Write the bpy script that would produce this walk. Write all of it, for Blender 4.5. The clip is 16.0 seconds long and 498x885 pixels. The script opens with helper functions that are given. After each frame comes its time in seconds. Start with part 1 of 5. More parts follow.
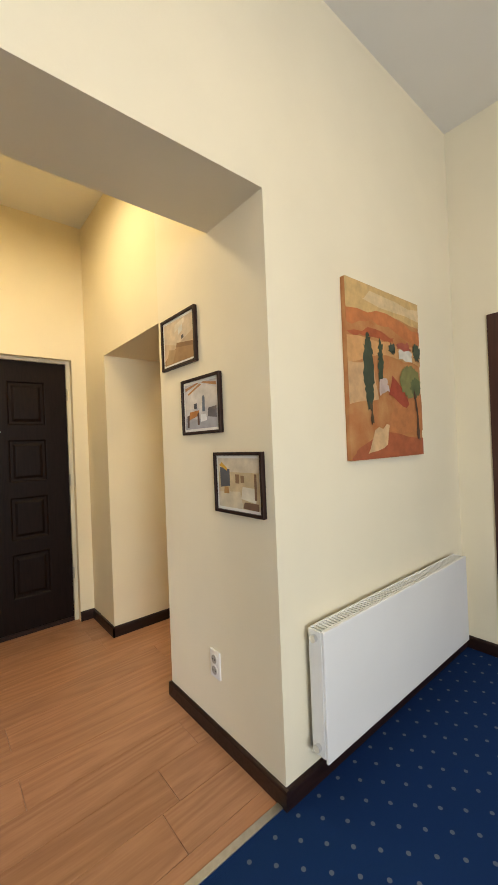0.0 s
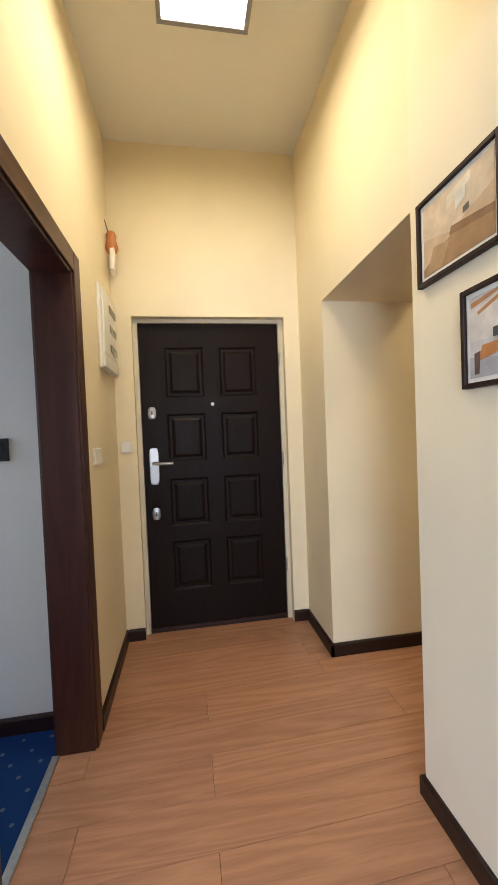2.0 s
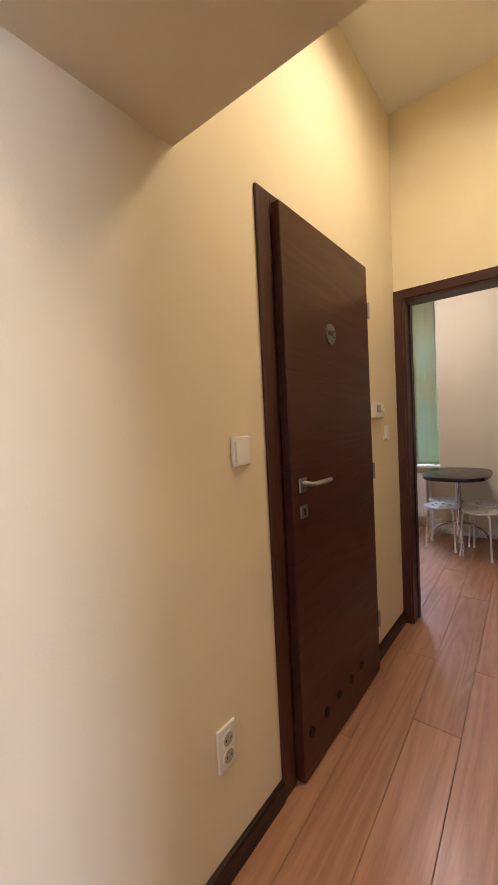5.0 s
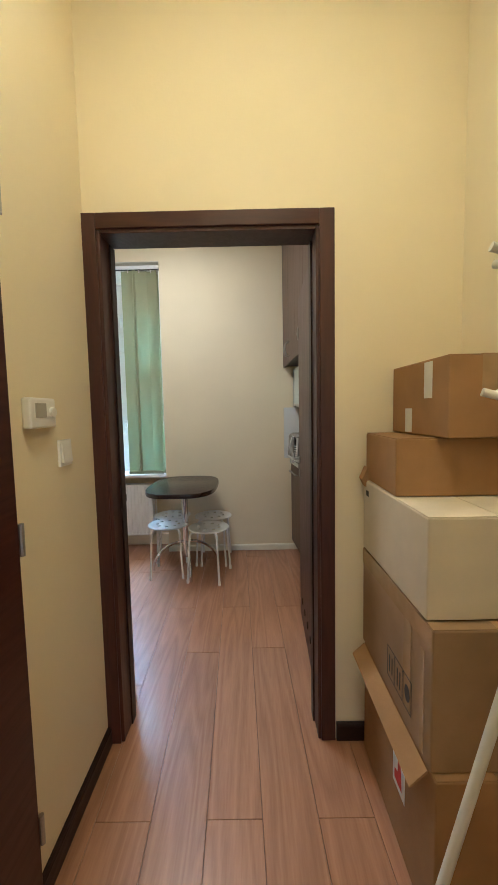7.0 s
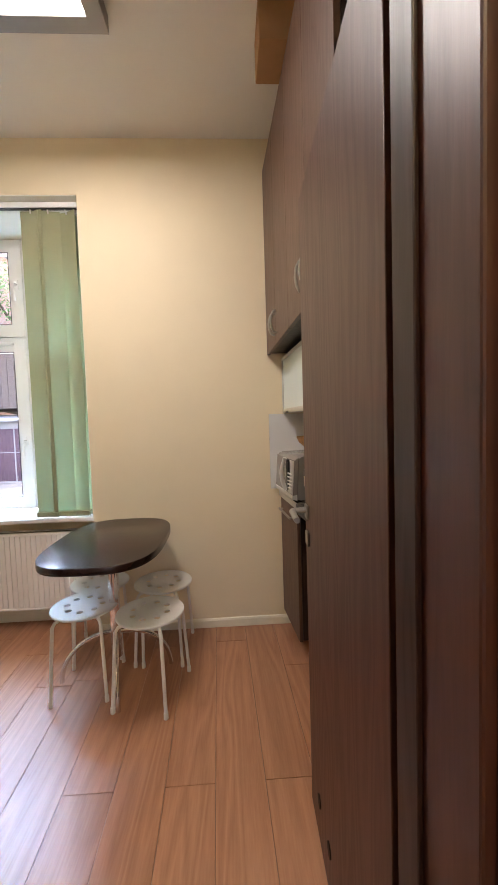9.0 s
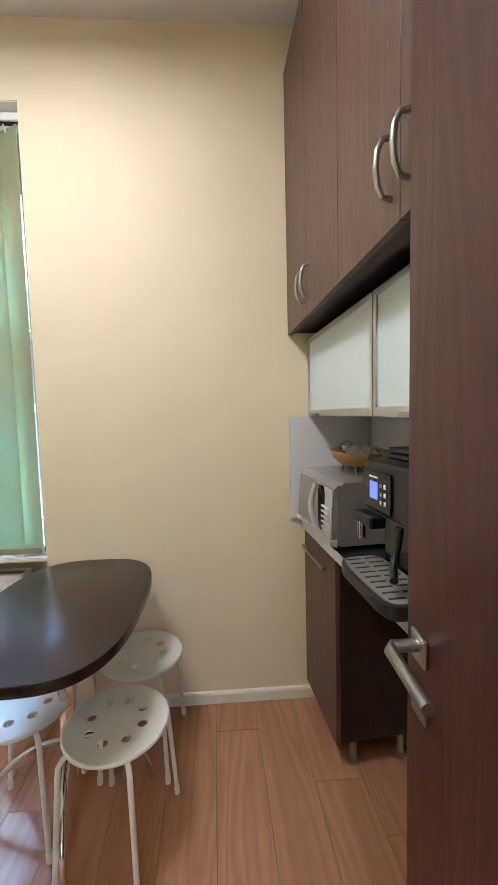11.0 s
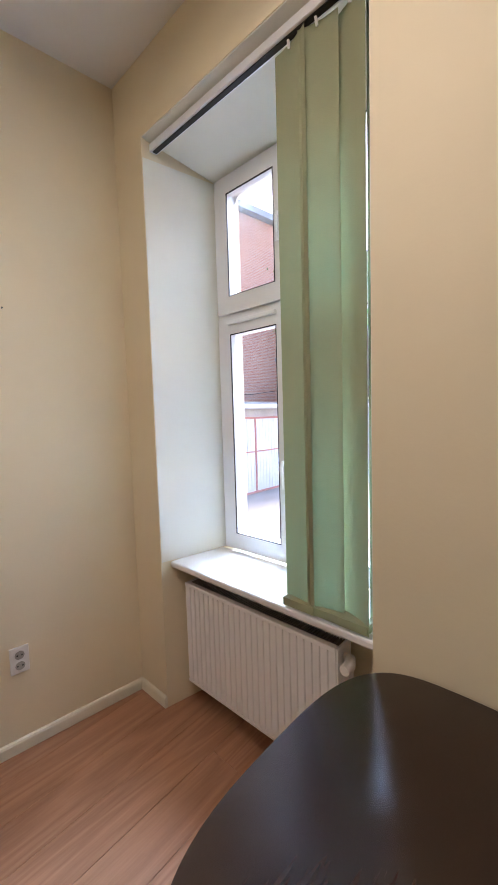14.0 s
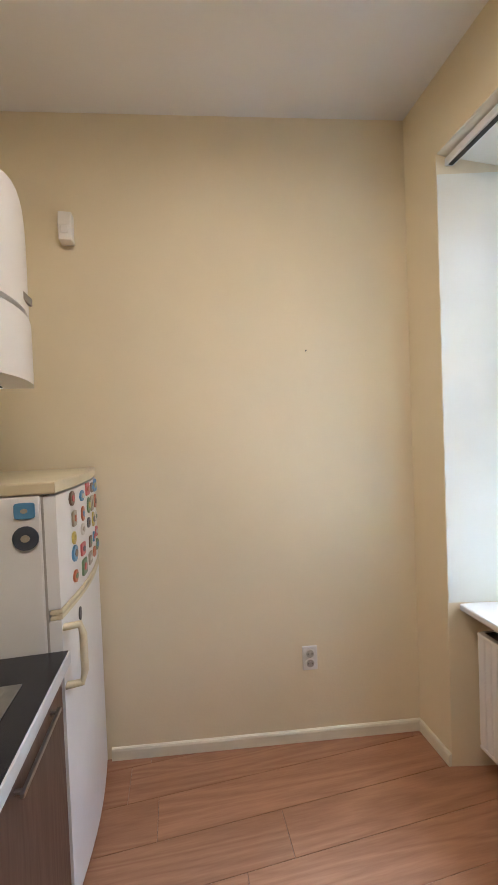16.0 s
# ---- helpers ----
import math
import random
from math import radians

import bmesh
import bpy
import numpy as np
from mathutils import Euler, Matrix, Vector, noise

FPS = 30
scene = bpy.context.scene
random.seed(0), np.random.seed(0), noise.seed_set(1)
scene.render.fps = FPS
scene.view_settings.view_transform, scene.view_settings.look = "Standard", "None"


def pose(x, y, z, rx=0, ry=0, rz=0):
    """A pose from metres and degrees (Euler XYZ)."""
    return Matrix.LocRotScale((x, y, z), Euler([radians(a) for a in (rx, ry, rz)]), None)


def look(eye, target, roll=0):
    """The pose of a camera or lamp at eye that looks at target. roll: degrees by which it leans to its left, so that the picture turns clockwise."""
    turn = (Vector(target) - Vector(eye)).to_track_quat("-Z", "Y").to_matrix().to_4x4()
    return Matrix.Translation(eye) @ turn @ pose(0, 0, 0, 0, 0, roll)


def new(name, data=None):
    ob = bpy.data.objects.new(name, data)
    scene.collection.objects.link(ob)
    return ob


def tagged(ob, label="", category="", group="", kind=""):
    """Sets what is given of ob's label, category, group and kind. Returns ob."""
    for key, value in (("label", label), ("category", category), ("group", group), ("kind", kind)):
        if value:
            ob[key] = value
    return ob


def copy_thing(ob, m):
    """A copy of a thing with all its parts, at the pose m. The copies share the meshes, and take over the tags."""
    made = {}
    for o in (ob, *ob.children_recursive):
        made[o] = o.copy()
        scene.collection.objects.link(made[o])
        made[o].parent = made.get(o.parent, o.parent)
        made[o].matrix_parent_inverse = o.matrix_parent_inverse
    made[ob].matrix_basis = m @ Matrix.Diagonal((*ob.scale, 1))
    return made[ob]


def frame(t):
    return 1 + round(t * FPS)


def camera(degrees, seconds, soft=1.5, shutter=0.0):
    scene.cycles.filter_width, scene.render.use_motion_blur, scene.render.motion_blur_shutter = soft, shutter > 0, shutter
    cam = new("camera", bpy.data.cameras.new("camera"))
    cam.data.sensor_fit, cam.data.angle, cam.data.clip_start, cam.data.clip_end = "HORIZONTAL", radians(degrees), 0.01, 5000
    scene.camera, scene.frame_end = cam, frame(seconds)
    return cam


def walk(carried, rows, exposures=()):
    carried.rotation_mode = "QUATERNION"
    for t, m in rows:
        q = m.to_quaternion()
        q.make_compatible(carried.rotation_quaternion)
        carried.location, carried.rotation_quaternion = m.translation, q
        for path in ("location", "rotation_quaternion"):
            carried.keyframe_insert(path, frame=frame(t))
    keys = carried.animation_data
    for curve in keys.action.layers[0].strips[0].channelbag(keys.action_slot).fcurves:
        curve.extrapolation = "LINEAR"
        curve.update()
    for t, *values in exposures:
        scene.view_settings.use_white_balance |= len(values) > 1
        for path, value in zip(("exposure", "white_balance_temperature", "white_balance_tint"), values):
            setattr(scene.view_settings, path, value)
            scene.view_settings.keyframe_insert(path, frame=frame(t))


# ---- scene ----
cam = camera(66.4, 16.0)
PATH = [
    (0, (-0.968, -1.031, 1.348), (0.309, 0.508, 1.357), -2.3),
    (0.5, (-0.956, -0.981, 1.332), (-0.01, 0.781, 1.328), -2.1),
    (1, (-0.934, -0.832, 1.318), (-0.279, 1.057, 1.286), -2.2),
    (1.5, (-0.871, -0.587, 1.316), (-0.421, 1.361, 1.266), -2.3),
    (2, (-0.776, -0.328, 1.311), (-0.459, 1.646, 1.255), -2.3),
    (2.5, (-0.685, -0.071, 1.337), (-0.412, 1.909, 1.281), -2.2),
    (3, (-0.59, 0.199, 1.351), (-0.287, 2.175, 1.277), -2.2),
    (3.5, (-0.51, 0.45, 1.323), (0.017, 2.379, 1.258), -2.1),
    (4, (-0.38, 0.684, 1.329), (0.445, 2.504, 1.258), -2.2),
    (4.5, (-0.263, 0.851, 1.327), (0.926, 2.457, 1.246), -2.5),
    (5, (-0.132, 0.989, 1.308), (1.436, 2.227, 1.221), -2.9),
    (5.2, (-0.078, 1.02, 1.3), (1.613, 2.085, 1.205), -3.0),
    (7.3, (1.063, 1.129, 1.372), (3.056, 1.084, 1.208), -1.1),
    (7.5, (1.191, 1.101, 1.386), (3.183, 1.038, 1.224), -1.2),
    (8, (1.483, 1.062, 1.394), (3.476, 0.973, 1.247), -1.4),
    (8.5, (1.800, 1.074, 1.373), (3.795, 0.955, 1.24), -1.7),
    (9, (2.057, 1.060, 1.336), (4.052, 0.964, 1.227), -1.8),
    (11.3, (2.813, 1.125, 1.404), (4.804, 1.014, 1.248), -1.4),
    (11.5, (2.87, 1.141, 1.405), (4.863, 1.086, 1.251), -1.5),
    (12, (3.041, 1.138, 1.406), (5.029, 1.305, 1.263), -1.6),
    (12.5, (3.208, 1.192, 1.423), (5.155, 1.63, 1.295), -1.9),
    (13, (3.3, 1.358, 1.414), (5.189, 2.003, 1.283), -1.9),
    (13.5, (3.422, 1.418, 1.443), (5.132, 2.444, 1.299), -1.4),
    (14, (3.458, 1.471, 1.474), (4.926, 2.822, 1.326), -1.7),
    (14.5, (3.467, 1.494, 1.514), (4.657, 3.096, 1.387), -1.9),
    (15, (3.424, 1.518, 1.539), (4.358, 3.283, 1.432), -2.0),
    (15.5, (3.372, 1.525, 1.543), (4.036, 3.411, 1.471), -2.1),
    (16, (3.329, 1.533, 1.549), (3.701, 3.498, 1.506), -2.2),
]
walk(cam, [(t, look(e, a, r)) for t, e, a, r in PATH],
     exposures=[(0.0, 3.2, 7400, 14), (1.5, 3.35, 6000, 18), (2.0, 3.35, 6100, 16), (3.0, 3.45, 6600, 18), (4.0, 3.55, 6200, 26), (5.0, 3.5, 5900, 26), (7.3, 3.65, 5400, 8), (9.0, 3.9, 6200, 20), (11.3, 4.1, 5400, 14), (12.5, 3.65, 5700, 15), (13.0, 3.4, 6000, 20), (13.5, 3.15, 6200, 23), (14.5, 3.45, 6200, 21), (16.0, 3.55, 6300, 19)])

# ---- world and large lights ----
world = bpy.data.worlds.new("world")
scene.world = world
world.use_nodes = True
wn = world.node_tree
sky = wn.nodes.new("ShaderNodeTexSky")
sky.sky_type = "NISHITA"
sky.sun_disc = False
sky.dust_density, sky.ozone_density = 6.0, 0.3
sky.sun_elevation, sky.sun_rotation = radians(52), radians(6)
wn.nodes["Background"].inputs[1].default_value = 0.15
wn.links.new(sky.outputs[0], wn.nodes["Background"].inputs[0])
sun = new("sun", bpy.data.lights.new("sun", "SUN"))
sun.data.energy, sun.data.angle, sun.data.color = 0.9, radians(0.5), (1, 0.95, 0.88)
sun.matrix_world = look((2.1, 20, 25.6), (0, 0, 0))


def area(name, m, sx, sy, watts, colour):
    lamp = new(name, bpy.data.lights.new(name, "AREA"))
    lamp.data.shape, lamp.data.size, lamp.data.size_y = "RECTANGLE", sx, sy
    lamp.data.energy, lamp.data.color = watts, colour
    lamp.matrix_world = m
    return lamp


WARM = (1.0, 0.87, 0.52)
DAY = (0.80, 0.91, 1.0)
# stand-ins for sky light: outside above the kitchen window, and in the office openings
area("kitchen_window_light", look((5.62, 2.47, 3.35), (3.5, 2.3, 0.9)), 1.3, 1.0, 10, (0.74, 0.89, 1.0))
# added narrow-spread lamp that lays a blue sheen on table and floor
upper = area("sky_sheen_fill", look((6.1, 3.15, 3.6), (4.1, 2.05, 0.9)), 2.8, 1.7, 22, (0.46, 0.72, 1.0))
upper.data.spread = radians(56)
area("office_window_light", look((-1.6, -3.85, 1.6), (-0.6, 0, 1.2)), 1.6, 1.6, 11.5, DAY)
# fill added to brighten the side office, no source seen there
area("side_office_fill", look((-3.9, 0.9, 1.6), (-1.4, 0.9, 1.2)), 0.9, 1.4, 1.6, DAY)
# ceiling panels
area("hall_lamp_light", look((-0.635, 1.15, 3.03), (-0.635, 1.151, 0)), 0.34, 0.34, 1.35, WARM)
area("corridor_lamp_light", look((1.35, 1.1, 3.02), (1.35, 1.101, 0)), 0.34, 0.34, 1.15, (1.0, 0.83, 0.42))
area("kitchen_lamp_light", look((3.5, 1.82, 2.99), (3.5, 1.821, 0)), 0.44, 0.44, 1.4, (1.0, 0.92, 0.80))
# no panel built here: unseen lamp added to warm and brighten the office
area("unseen_office_light", look((-0.3, -1.6, 3.15), (-0.3, -1.599, 0)), 0.5, 0.5, 1.2, WARM)


# ---- materials ----
def mat(name, colour, rough=0.5, metal=0.0, var=0.06, scale=6.0, bump=0.0, bscale=120.0, spec=0.5, trans=0.0, emit=None, stretch=(1, 1, 1), colour2=None, obj_rand=0.0, coat=0.0):
    m = bpy.data.materials.new(name)
    m.use_nodes = True
    nt = m.node_tree
    b = nt.nodes["Principled BSDF"]
    b.inputs["Roughness"].default_value = rough
    b.inputs["Metallic"].default_value = metal
    b.inputs["Specular IOR Level"].default_value = spec
    b.inputs["Transmission Weight"].default_value = trans
    b.inputs["Coat Weight"].default_value = coat
    tc = nt.nodes.new("ShaderNodeTexCoord")
    mp = nt.nodes.new("ShaderNodeMapping")
    mp.inputs["Scale"].default_value = stretch
    nt.links.new(tc.outputs["Object"], mp.inputs[0])
    n1 = nt.nodes.new("ShaderNodeTexNoise")
    n1.inputs["Scale"].default_value, n1.inputs["Detail"].default_value = scale, 6
    nt.links.new(mp.outputs[0], n1.inputs["Vector"])
    ramp = nt.nodes.new("ShaderNodeValToRGB")
    c = Vector(colour)
    lo = c * (1 - var) if colour2 is None else Vector(colour2)
    hi = c * (1 + var) if colour2 is None else c
    ramp.color_ramp.elements[0].color = (*[min(1, v) for v in lo], 1)
    ramp.color_ramp.elements[1].color = (*[min(1, v) for v in hi], 1)
    ramp.color_ramp.elements[0].position, ramp.color_ramp.elements[1].position = 0.3, 0.7
    nt.links.new(n1.outputs[0], ramp.inputs[0])
    out = ramp.outputs[0]
    if obj_rand:
        oi = nt.nodes.new("ShaderNodeObjectInfo")
        mr = nt.nodes.new("ShaderNodeMapRange")
        mr.inputs[3].default_value, mr.inputs[4].default_value = 1 - obj_rand, 1 + obj_rand
        nt.links.new(oi.outputs["Random"], mr.inputs[0])
        hs = nt.nodes.new("ShaderNodeHueSaturation")
        nt.links.new(mr.outputs[0], hs.inputs["Value"])
        nt.links.new(out, hs.inputs["Color"])
        out = hs.outputs[0]
    nt.links.new(out, b.inputs["Base Color"])
    if bump:
        n2 = nt.nodes.new("ShaderNodeTexNoise")
        n2.inputs["Scale"].default_value, n2.inputs["Detail"].default_value = bscale, 4
        nt.links.new(mp.outputs[0], n2.inputs["Vector"])
        bp = nt.nodes.new("ShaderNodeBump")
        bp.inputs["Strength"].default_value, bp.inputs["Distance"].default_value = bump, 0.004
        nt.links.new(n2.outputs[0], bp.inputs["Height"])
        nt.links.new(bp.outputs[0], b.inputs["Normal"])
    if emit:
        b.inputs["Emission Color"].default_value = (*emit[0], 1)
        b.inputs["Emission Strength"].default_value = emit[1]
    return m


def wood(name, light, dark, rough=0.4, ring=9.0, axis=0, obj_rand=0.1, spec=0.5, strength=1.0, relief=0.12, coat=0.0, vary=1.0, lines=9.0, along=0.09, fine=0.55):
    """Planed wood with long grain along one axis: broad cathedral figure and fine pores."""
    m = bpy.data.materials.new(name)
    m.use_nodes = True
    nt, L = m.node_tree, m.node_tree.links
    b = nt.nodes["Principled BSDF"]
    b.inputs["Specular IOR Level"].default_value = spec
    b.inputs["Coat Weight"].default_value, b.inputs["Coat Roughness"].default_value = coat, 0.2
    tc = nt.nodes.new("ShaderNodeTexCoord")
    oi = nt.nodes.new("ShaderNodeObjectInfo")
    add = nt.nodes.new("ShaderNodeVectorMath")
    mul = nt.nodes.new("ShaderNodeMath")
    mul.operation, mul.inputs[1].default_value = "MULTIPLY", 37.0 if obj_rand else 0.0
    L.new(oi.outputs["Random"], mul.inputs[0])
    L.new(tc.outputs["Object"], add.inputs[0])
    L.new(mul.outputs[0], add.inputs[1])
    mp = nt.nodes.new("ShaderNodeMapping")
    s = [1.0, 1.0, 1.0]
    s[axis] = along
    mp.inputs["Scale"].default_value = s
    L.new(add.outputs[0], mp.inputs[0])
    n1 = nt.nodes.new("ShaderNodeTexNoise")
    n1.inputs["Scale"].default_value, n1.inputs["Detail"].default_value, n1.inputs["Distortion"].default_value = ring, 2, 0.4
    L.new(mp.outputs[0], n1.inputs["Vector"])
    m2 = nt.nodes.new("ShaderNodeMath")
    m2.operation, m2.inputs[1].default_value = "MULTIPLY", lines
    L.new(n1.outputs[0], m2.inputs[0])
    fr = nt.nodes.new("ShaderNodeMath")
    fr.operation = "PINGPONG"
    fr.inputs[1].default_value = 0.5
    L.new(m2.outputs[0], fr.inputs[0])
    n2 = nt.nodes.new("ShaderNodeTexNoise")
    n2.inputs["Scale"].default_value, n2.inputs["Detail"].default_value = 150, 5
    L.new(mp.outputs[0], n2.inputs["Vector"])
    mixv = nt.nodes.new("ShaderNodeMath")
    mixv.operation = "MULTIPLY_ADD"
    mixv.inputs[1].default_value = 0.9 * strength
    L.new(fr.outputs[0], mixv.inputs[0])
    m3 = nt.nodes.new("ShaderNodeMath")
    m3.operation, m3.inputs[1].default_value = "MULTIPLY", fine
    L.new(n2.outputs[0], m3.inputs[0])
    L.new(m3.outputs[0], mixv.inputs[2])
    ramp = nt.nodes.new("ShaderNodeValToRGB")
    ramp.color_ramp.elements[0].color, ramp.color_ramp.elements[1].color = (*dark, 1), (*light, 1)
    ramp.color_ramp.elements[0].position, ramp.color_ramp.elements[1].position = 0.15, 0.62
    L.new(mixv.outputs[0], ramp.inputs[0])
    hs = nt.nodes.new("ShaderNodeHueSaturation")
    mr = nt.nodes.new("ShaderNodeMapRange")
    mr.inputs[3].default_value, mr.inputs[4].default_value = 1 - obj_rand, 1 + obj_rand
    L.new(oi.outputs["Random"], mr.inputs[0])
    L.new(mr.outputs[0], hs.inputs["Value"])
    L.new(ramp.outputs[0], hs.inputs["Color"])
    L.new(hs.outputs[0], b.inputs["Base Color"])
    rr = nt.nodes.new("ShaderNodeMapRange")
    rr.inputs[3].default_value, rr.inputs[4].default_value = rough + 0.08 * vary, rough - 0.06 * vary
    L.new(mixv.outputs[0], rr.inputs[0])
    L.new(rr.outputs[0], b.inputs["Roughness"])
    bp = nt.nodes.new("ShaderNodeBump")
    bp.inputs["Strength"].default_value, bp.inputs["Distance"].default_value = relief, 0.002
    L.new(mixv.outputs[0], bp.inputs["Height"])
    L.new(bp.outputs[0], b.inputs["Normal"])
    return m


def carpet_material():
    """Royal blue pile with pale dots in a diamond grid."""
    m = mat("blue_carpet", (0.006, 0.028, 0.105), 0.95, var=0.25, scale=350, bump=0.5, bscale=500, spec=0.1)
    nt, L = m.node_tree, m.node_tree.links
    b = nt.nodes["Principled BSDF"]
    old = b.inputs["Base Color"].links[0].from_socket
    tc = nt.nodes.new("ShaderNodeTexCoord")
    best = None
    for ox, oy in ((0.067, -0.112), (0.1245, -0.177)):
        sub = nt.nodes.new("ShaderNodeVectorMath")
        sub.operation = "SUBTRACT"
        sub.inputs[1].default_value = (ox - 0.0575, oy - 0.065, 0)
        L.new(tc.outputs["Object"], sub.inputs[0])
        mod = nt.nodes.new("ShaderNodeVectorMath")
        mod.operation = "WRAP"
        mod.inputs[1].default_value, mod.inputs[2].default_value = (0.115, 0.13, 1), (0, 0, -1)
        L.new(sub.outputs[0], mod.inputs[0])
        ds = nt.nodes.new("ShaderNodeVectorMath")
        ds.operation = "DISTANCE"
        ds.inputs[1].default_value = (0.0575, 0.065, 0)
        L.new(mod.outputs[0], ds.inputs[0])
        lt = nt.nodes.new("ShaderNodeMath")
        lt.operation, lt.inputs[1].default_value = "LESS_THAN", 0.008
        L.new(ds.outputs["Value"], lt.inputs[0])
        if best is None:
            best = lt
        else:
            mx = nt.nodes.new("ShaderNodeMath")
            mx.operation = "MAXIMUM"
            L.new(best.outputs[0], mx.inputs[0])
            L.new(lt.outputs[0], mx.inputs[1])
            best = mx
    mix = nt.nodes.new("ShaderNodeMix")
    mix.data_type = "RGBA"
    mix.inputs[7].default_value = (0.10, 0.13, 0.18, 1)
    L.new(best.outputs[0], mix.inputs[0])
    L.new(old, mix.inputs[6])
    L.new(mix.outputs[2], b.inputs["Base Color"])
    return m


CREAM = mat("cream_wall_paint", (0.80, 0.70, 0.50), 0.75, var=0.03, scale=2.2, bump=0.12, bscale=90, spec=0.25)
PALE = mat("pale_wall_paint", (0.80, 0.72, 0.55), 0.75, var=0.03, scale=2.2, bump=0.12, bscale=90, spec=0.25)
WHITE = mat("white_ceiling_paint", (0.78, 0.76, 0.72), 0.85, var=0.02, scale=2, bump=0.06, bscale=80, spec=0.2)
ROOMW = mat("office_wall_paint", (0.72, 0.72, 0.70), 0.8, var=0.03, scale=2)
REVEAL = mat("window_reveal_paint", (0.80, 0.79, 0.70), 0.6, var=0.03, scale=3, bump=0.08, bscale=90, spec=0.3)
CREAMTRIM = mat("cream_trim_paint", (0.78, 0.74, 0.60), 0.45, var=0.05, scale=8)
OAK = wood("oak_laminate", (0.45, 0.230, 0.130), (0.315, 0.146, 0.079), rough=0.30, ring=5, obj_rand=0.07, spec=0.5, coat=0.08, strength=0.7, lines=12.0, along=0.075, fine=0.5)
WENGE = wood("dark_wenge_veneer", (0.026, 0.010, 0.007), (0.014, 0.005, 0.004), rough=0.42, ring=12, axis=2, obj_rand=0.05, spec=0.3)
MAHOG = wood("mahogany_veneer", (0.066, 0.019, 0.011), (0.040, 0.011, 0.007), rough=0.40, ring=8, axis=2, obj_rand=0.04, spec=0.5, strength=0.7)
MAHOGH = wood("mahogany_veneer_cross", (0.064, 0.020, 0.012), (0.038, 0.011, 0.008), spec=0.35, rough=0.36, ring=6, axis=0, obj_rand=0.04, strength=0.7)
DOORW = wood("entrance_door_veneer", (0.010, 0.0042, 0.003), (0.006, 0.0024, 0.0018), rough=0.46, ring=14, axis=2, obj_rand=0.0, spec=0.14, relief=0.05)
CABW = wood("cabinet_brown_laminate", (0.110, 0.060, 0.040), (0.085, 0.045, 0.030), rough=0.42, ring=10, axis=2, obj_rand=0.05, strength=0.6)
CABD = wood("dark_cabinet_laminate", (0.024, 0.012, 0.009), (0.014, 0.007, 0.005), spec=0.35, rough=0.4, ring=10, axis=2, obj_rand=0.05)
TABW = wood("dark_table_laminate", (0.028, 0.0125, 0.008), (0.024, 0.0105, 0.007), rough=0.24, ring=7, axis=0, obj_rand=0.0, relief=0.004, strength=0.35, spec=0.5, vary=0.15)
SKIRT = wood("dark_skirting", (0.022, 0.009, 0.007), (0.011, 0.0045, 0.0035), spec=0.35, rough=0.38, ring=10, axis=0, obj_rand=0.0)
BLUE = carpet_material()
ENAMEL = mat("white_enamel", (0.80, 0.79, 0.77), 0.3, var=0.02, scale=3, coat=0.2)
PLASTIC = mat("white_plastic", (0.78, 0.76, 0.72), 0.35, var=0.03, scale=10)
OLDPLASTIC = mat("yellowed_plastic", (0.62, 0.54, 0.36), 0.4, var=0.05, scale=10)
PVC = mat("window_pvc", (0.80, 0.81, 0.82), 0.3, var=0.02, scale=5)
CHROME = mat("chrome", (0.75, 0.75, 0.76), 0.12, 1.0, var=0.03)
STEEL = mat("brushed_steel", (0.42, 0.41, 0.39), 0.34, 1.0, var=0.08, scale=40, stretch=(1, 1, 12))
ALU = mat("aluminium_edge", (0.62, 0.63, 0.62), 0.35, 1.0, var=0.05, scale=30)
BLACK = mat("black_plastic", (0.012, 0.012, 0.013), 0.3, var=0.2, scale=12)
BLACKG = mat("black_gloss", (0.008, 0.008, 0.009), 0.12, var=0.1, scale=8)
# near-black for the shade of holes and slots that are not cut through
HOLESHADE = mat("hole_shade", (0.006, 0.005, 0.005), 0.7, var=0.1)
SILVER = mat("silver_plastic", (0.52, 0.52, 0.50), 0.35, 0.2, var=0.04, scale=20)
SILVERD = mat("dark_silver_panel", (0.33, 0.31, 0.28), 0.25, 0.2, var=0.05, scale=6)
STONE = mat("black_worktop", (0.018, 0.018, 0.020), 0.22, var=0.4, scale=220)
WORKEDGE = mat("worktop_edge", (0.55, 0.55, 0.53), 0.4, var=0.05, scale=30)
FROST = mat("frosted_glass", (0.64, 0.74, 0.73), 0.35, var=0.02, scale=3, spec=0.6)
CARD = mat("brown_cardboard", (0.36, 0.205, 0.095), 0.8, var=0.08, scale=9, bump=0.15, bscale=60, spec=0.15, obj_rand=0.10)
CARDP = mat("greyish_cardboard", (0.34, 0.22, 0.125), 0.8, var=0.08, scale=9, bump=0.15, bscale=60, spec=0.15)
CARDW = mat("white_cardboard", (0.68, 0.60, 0.48), 0.75, var=0.05, scale=8, bump=0.1, bscale=60, spec=0.2)
TAPE = mat("packing_tape", (0.42, 0.28, 0.15), 0.18, var=0.1, scale=20, spec=0.6)
PAPER = mat("paper_label", (0.75, 0.74, 0.70), 0.7, var=0.04, scale=20)
# black of print, also put on keyhole and hand hole for their shade
INK = mat("ink_and_hole_shade", (0.03, 0.03, 0.03), 0.7, var=0.1)
WICKER = mat("basket_wicker", (0.42, 0.24, 0.085), 0.6, var=0.25, scale=60, bump=0.5, bscale=160)
TOWEL = mat("white_napkin", (0.75, 0.75, 0.76), 0.85, var=0.05, scale=12, bump=0.2, bscale=150)
BACKSPL = mat("white_splashback", (0.72, 0.73, 0.73), 0.25, var=0.02, scale=4)
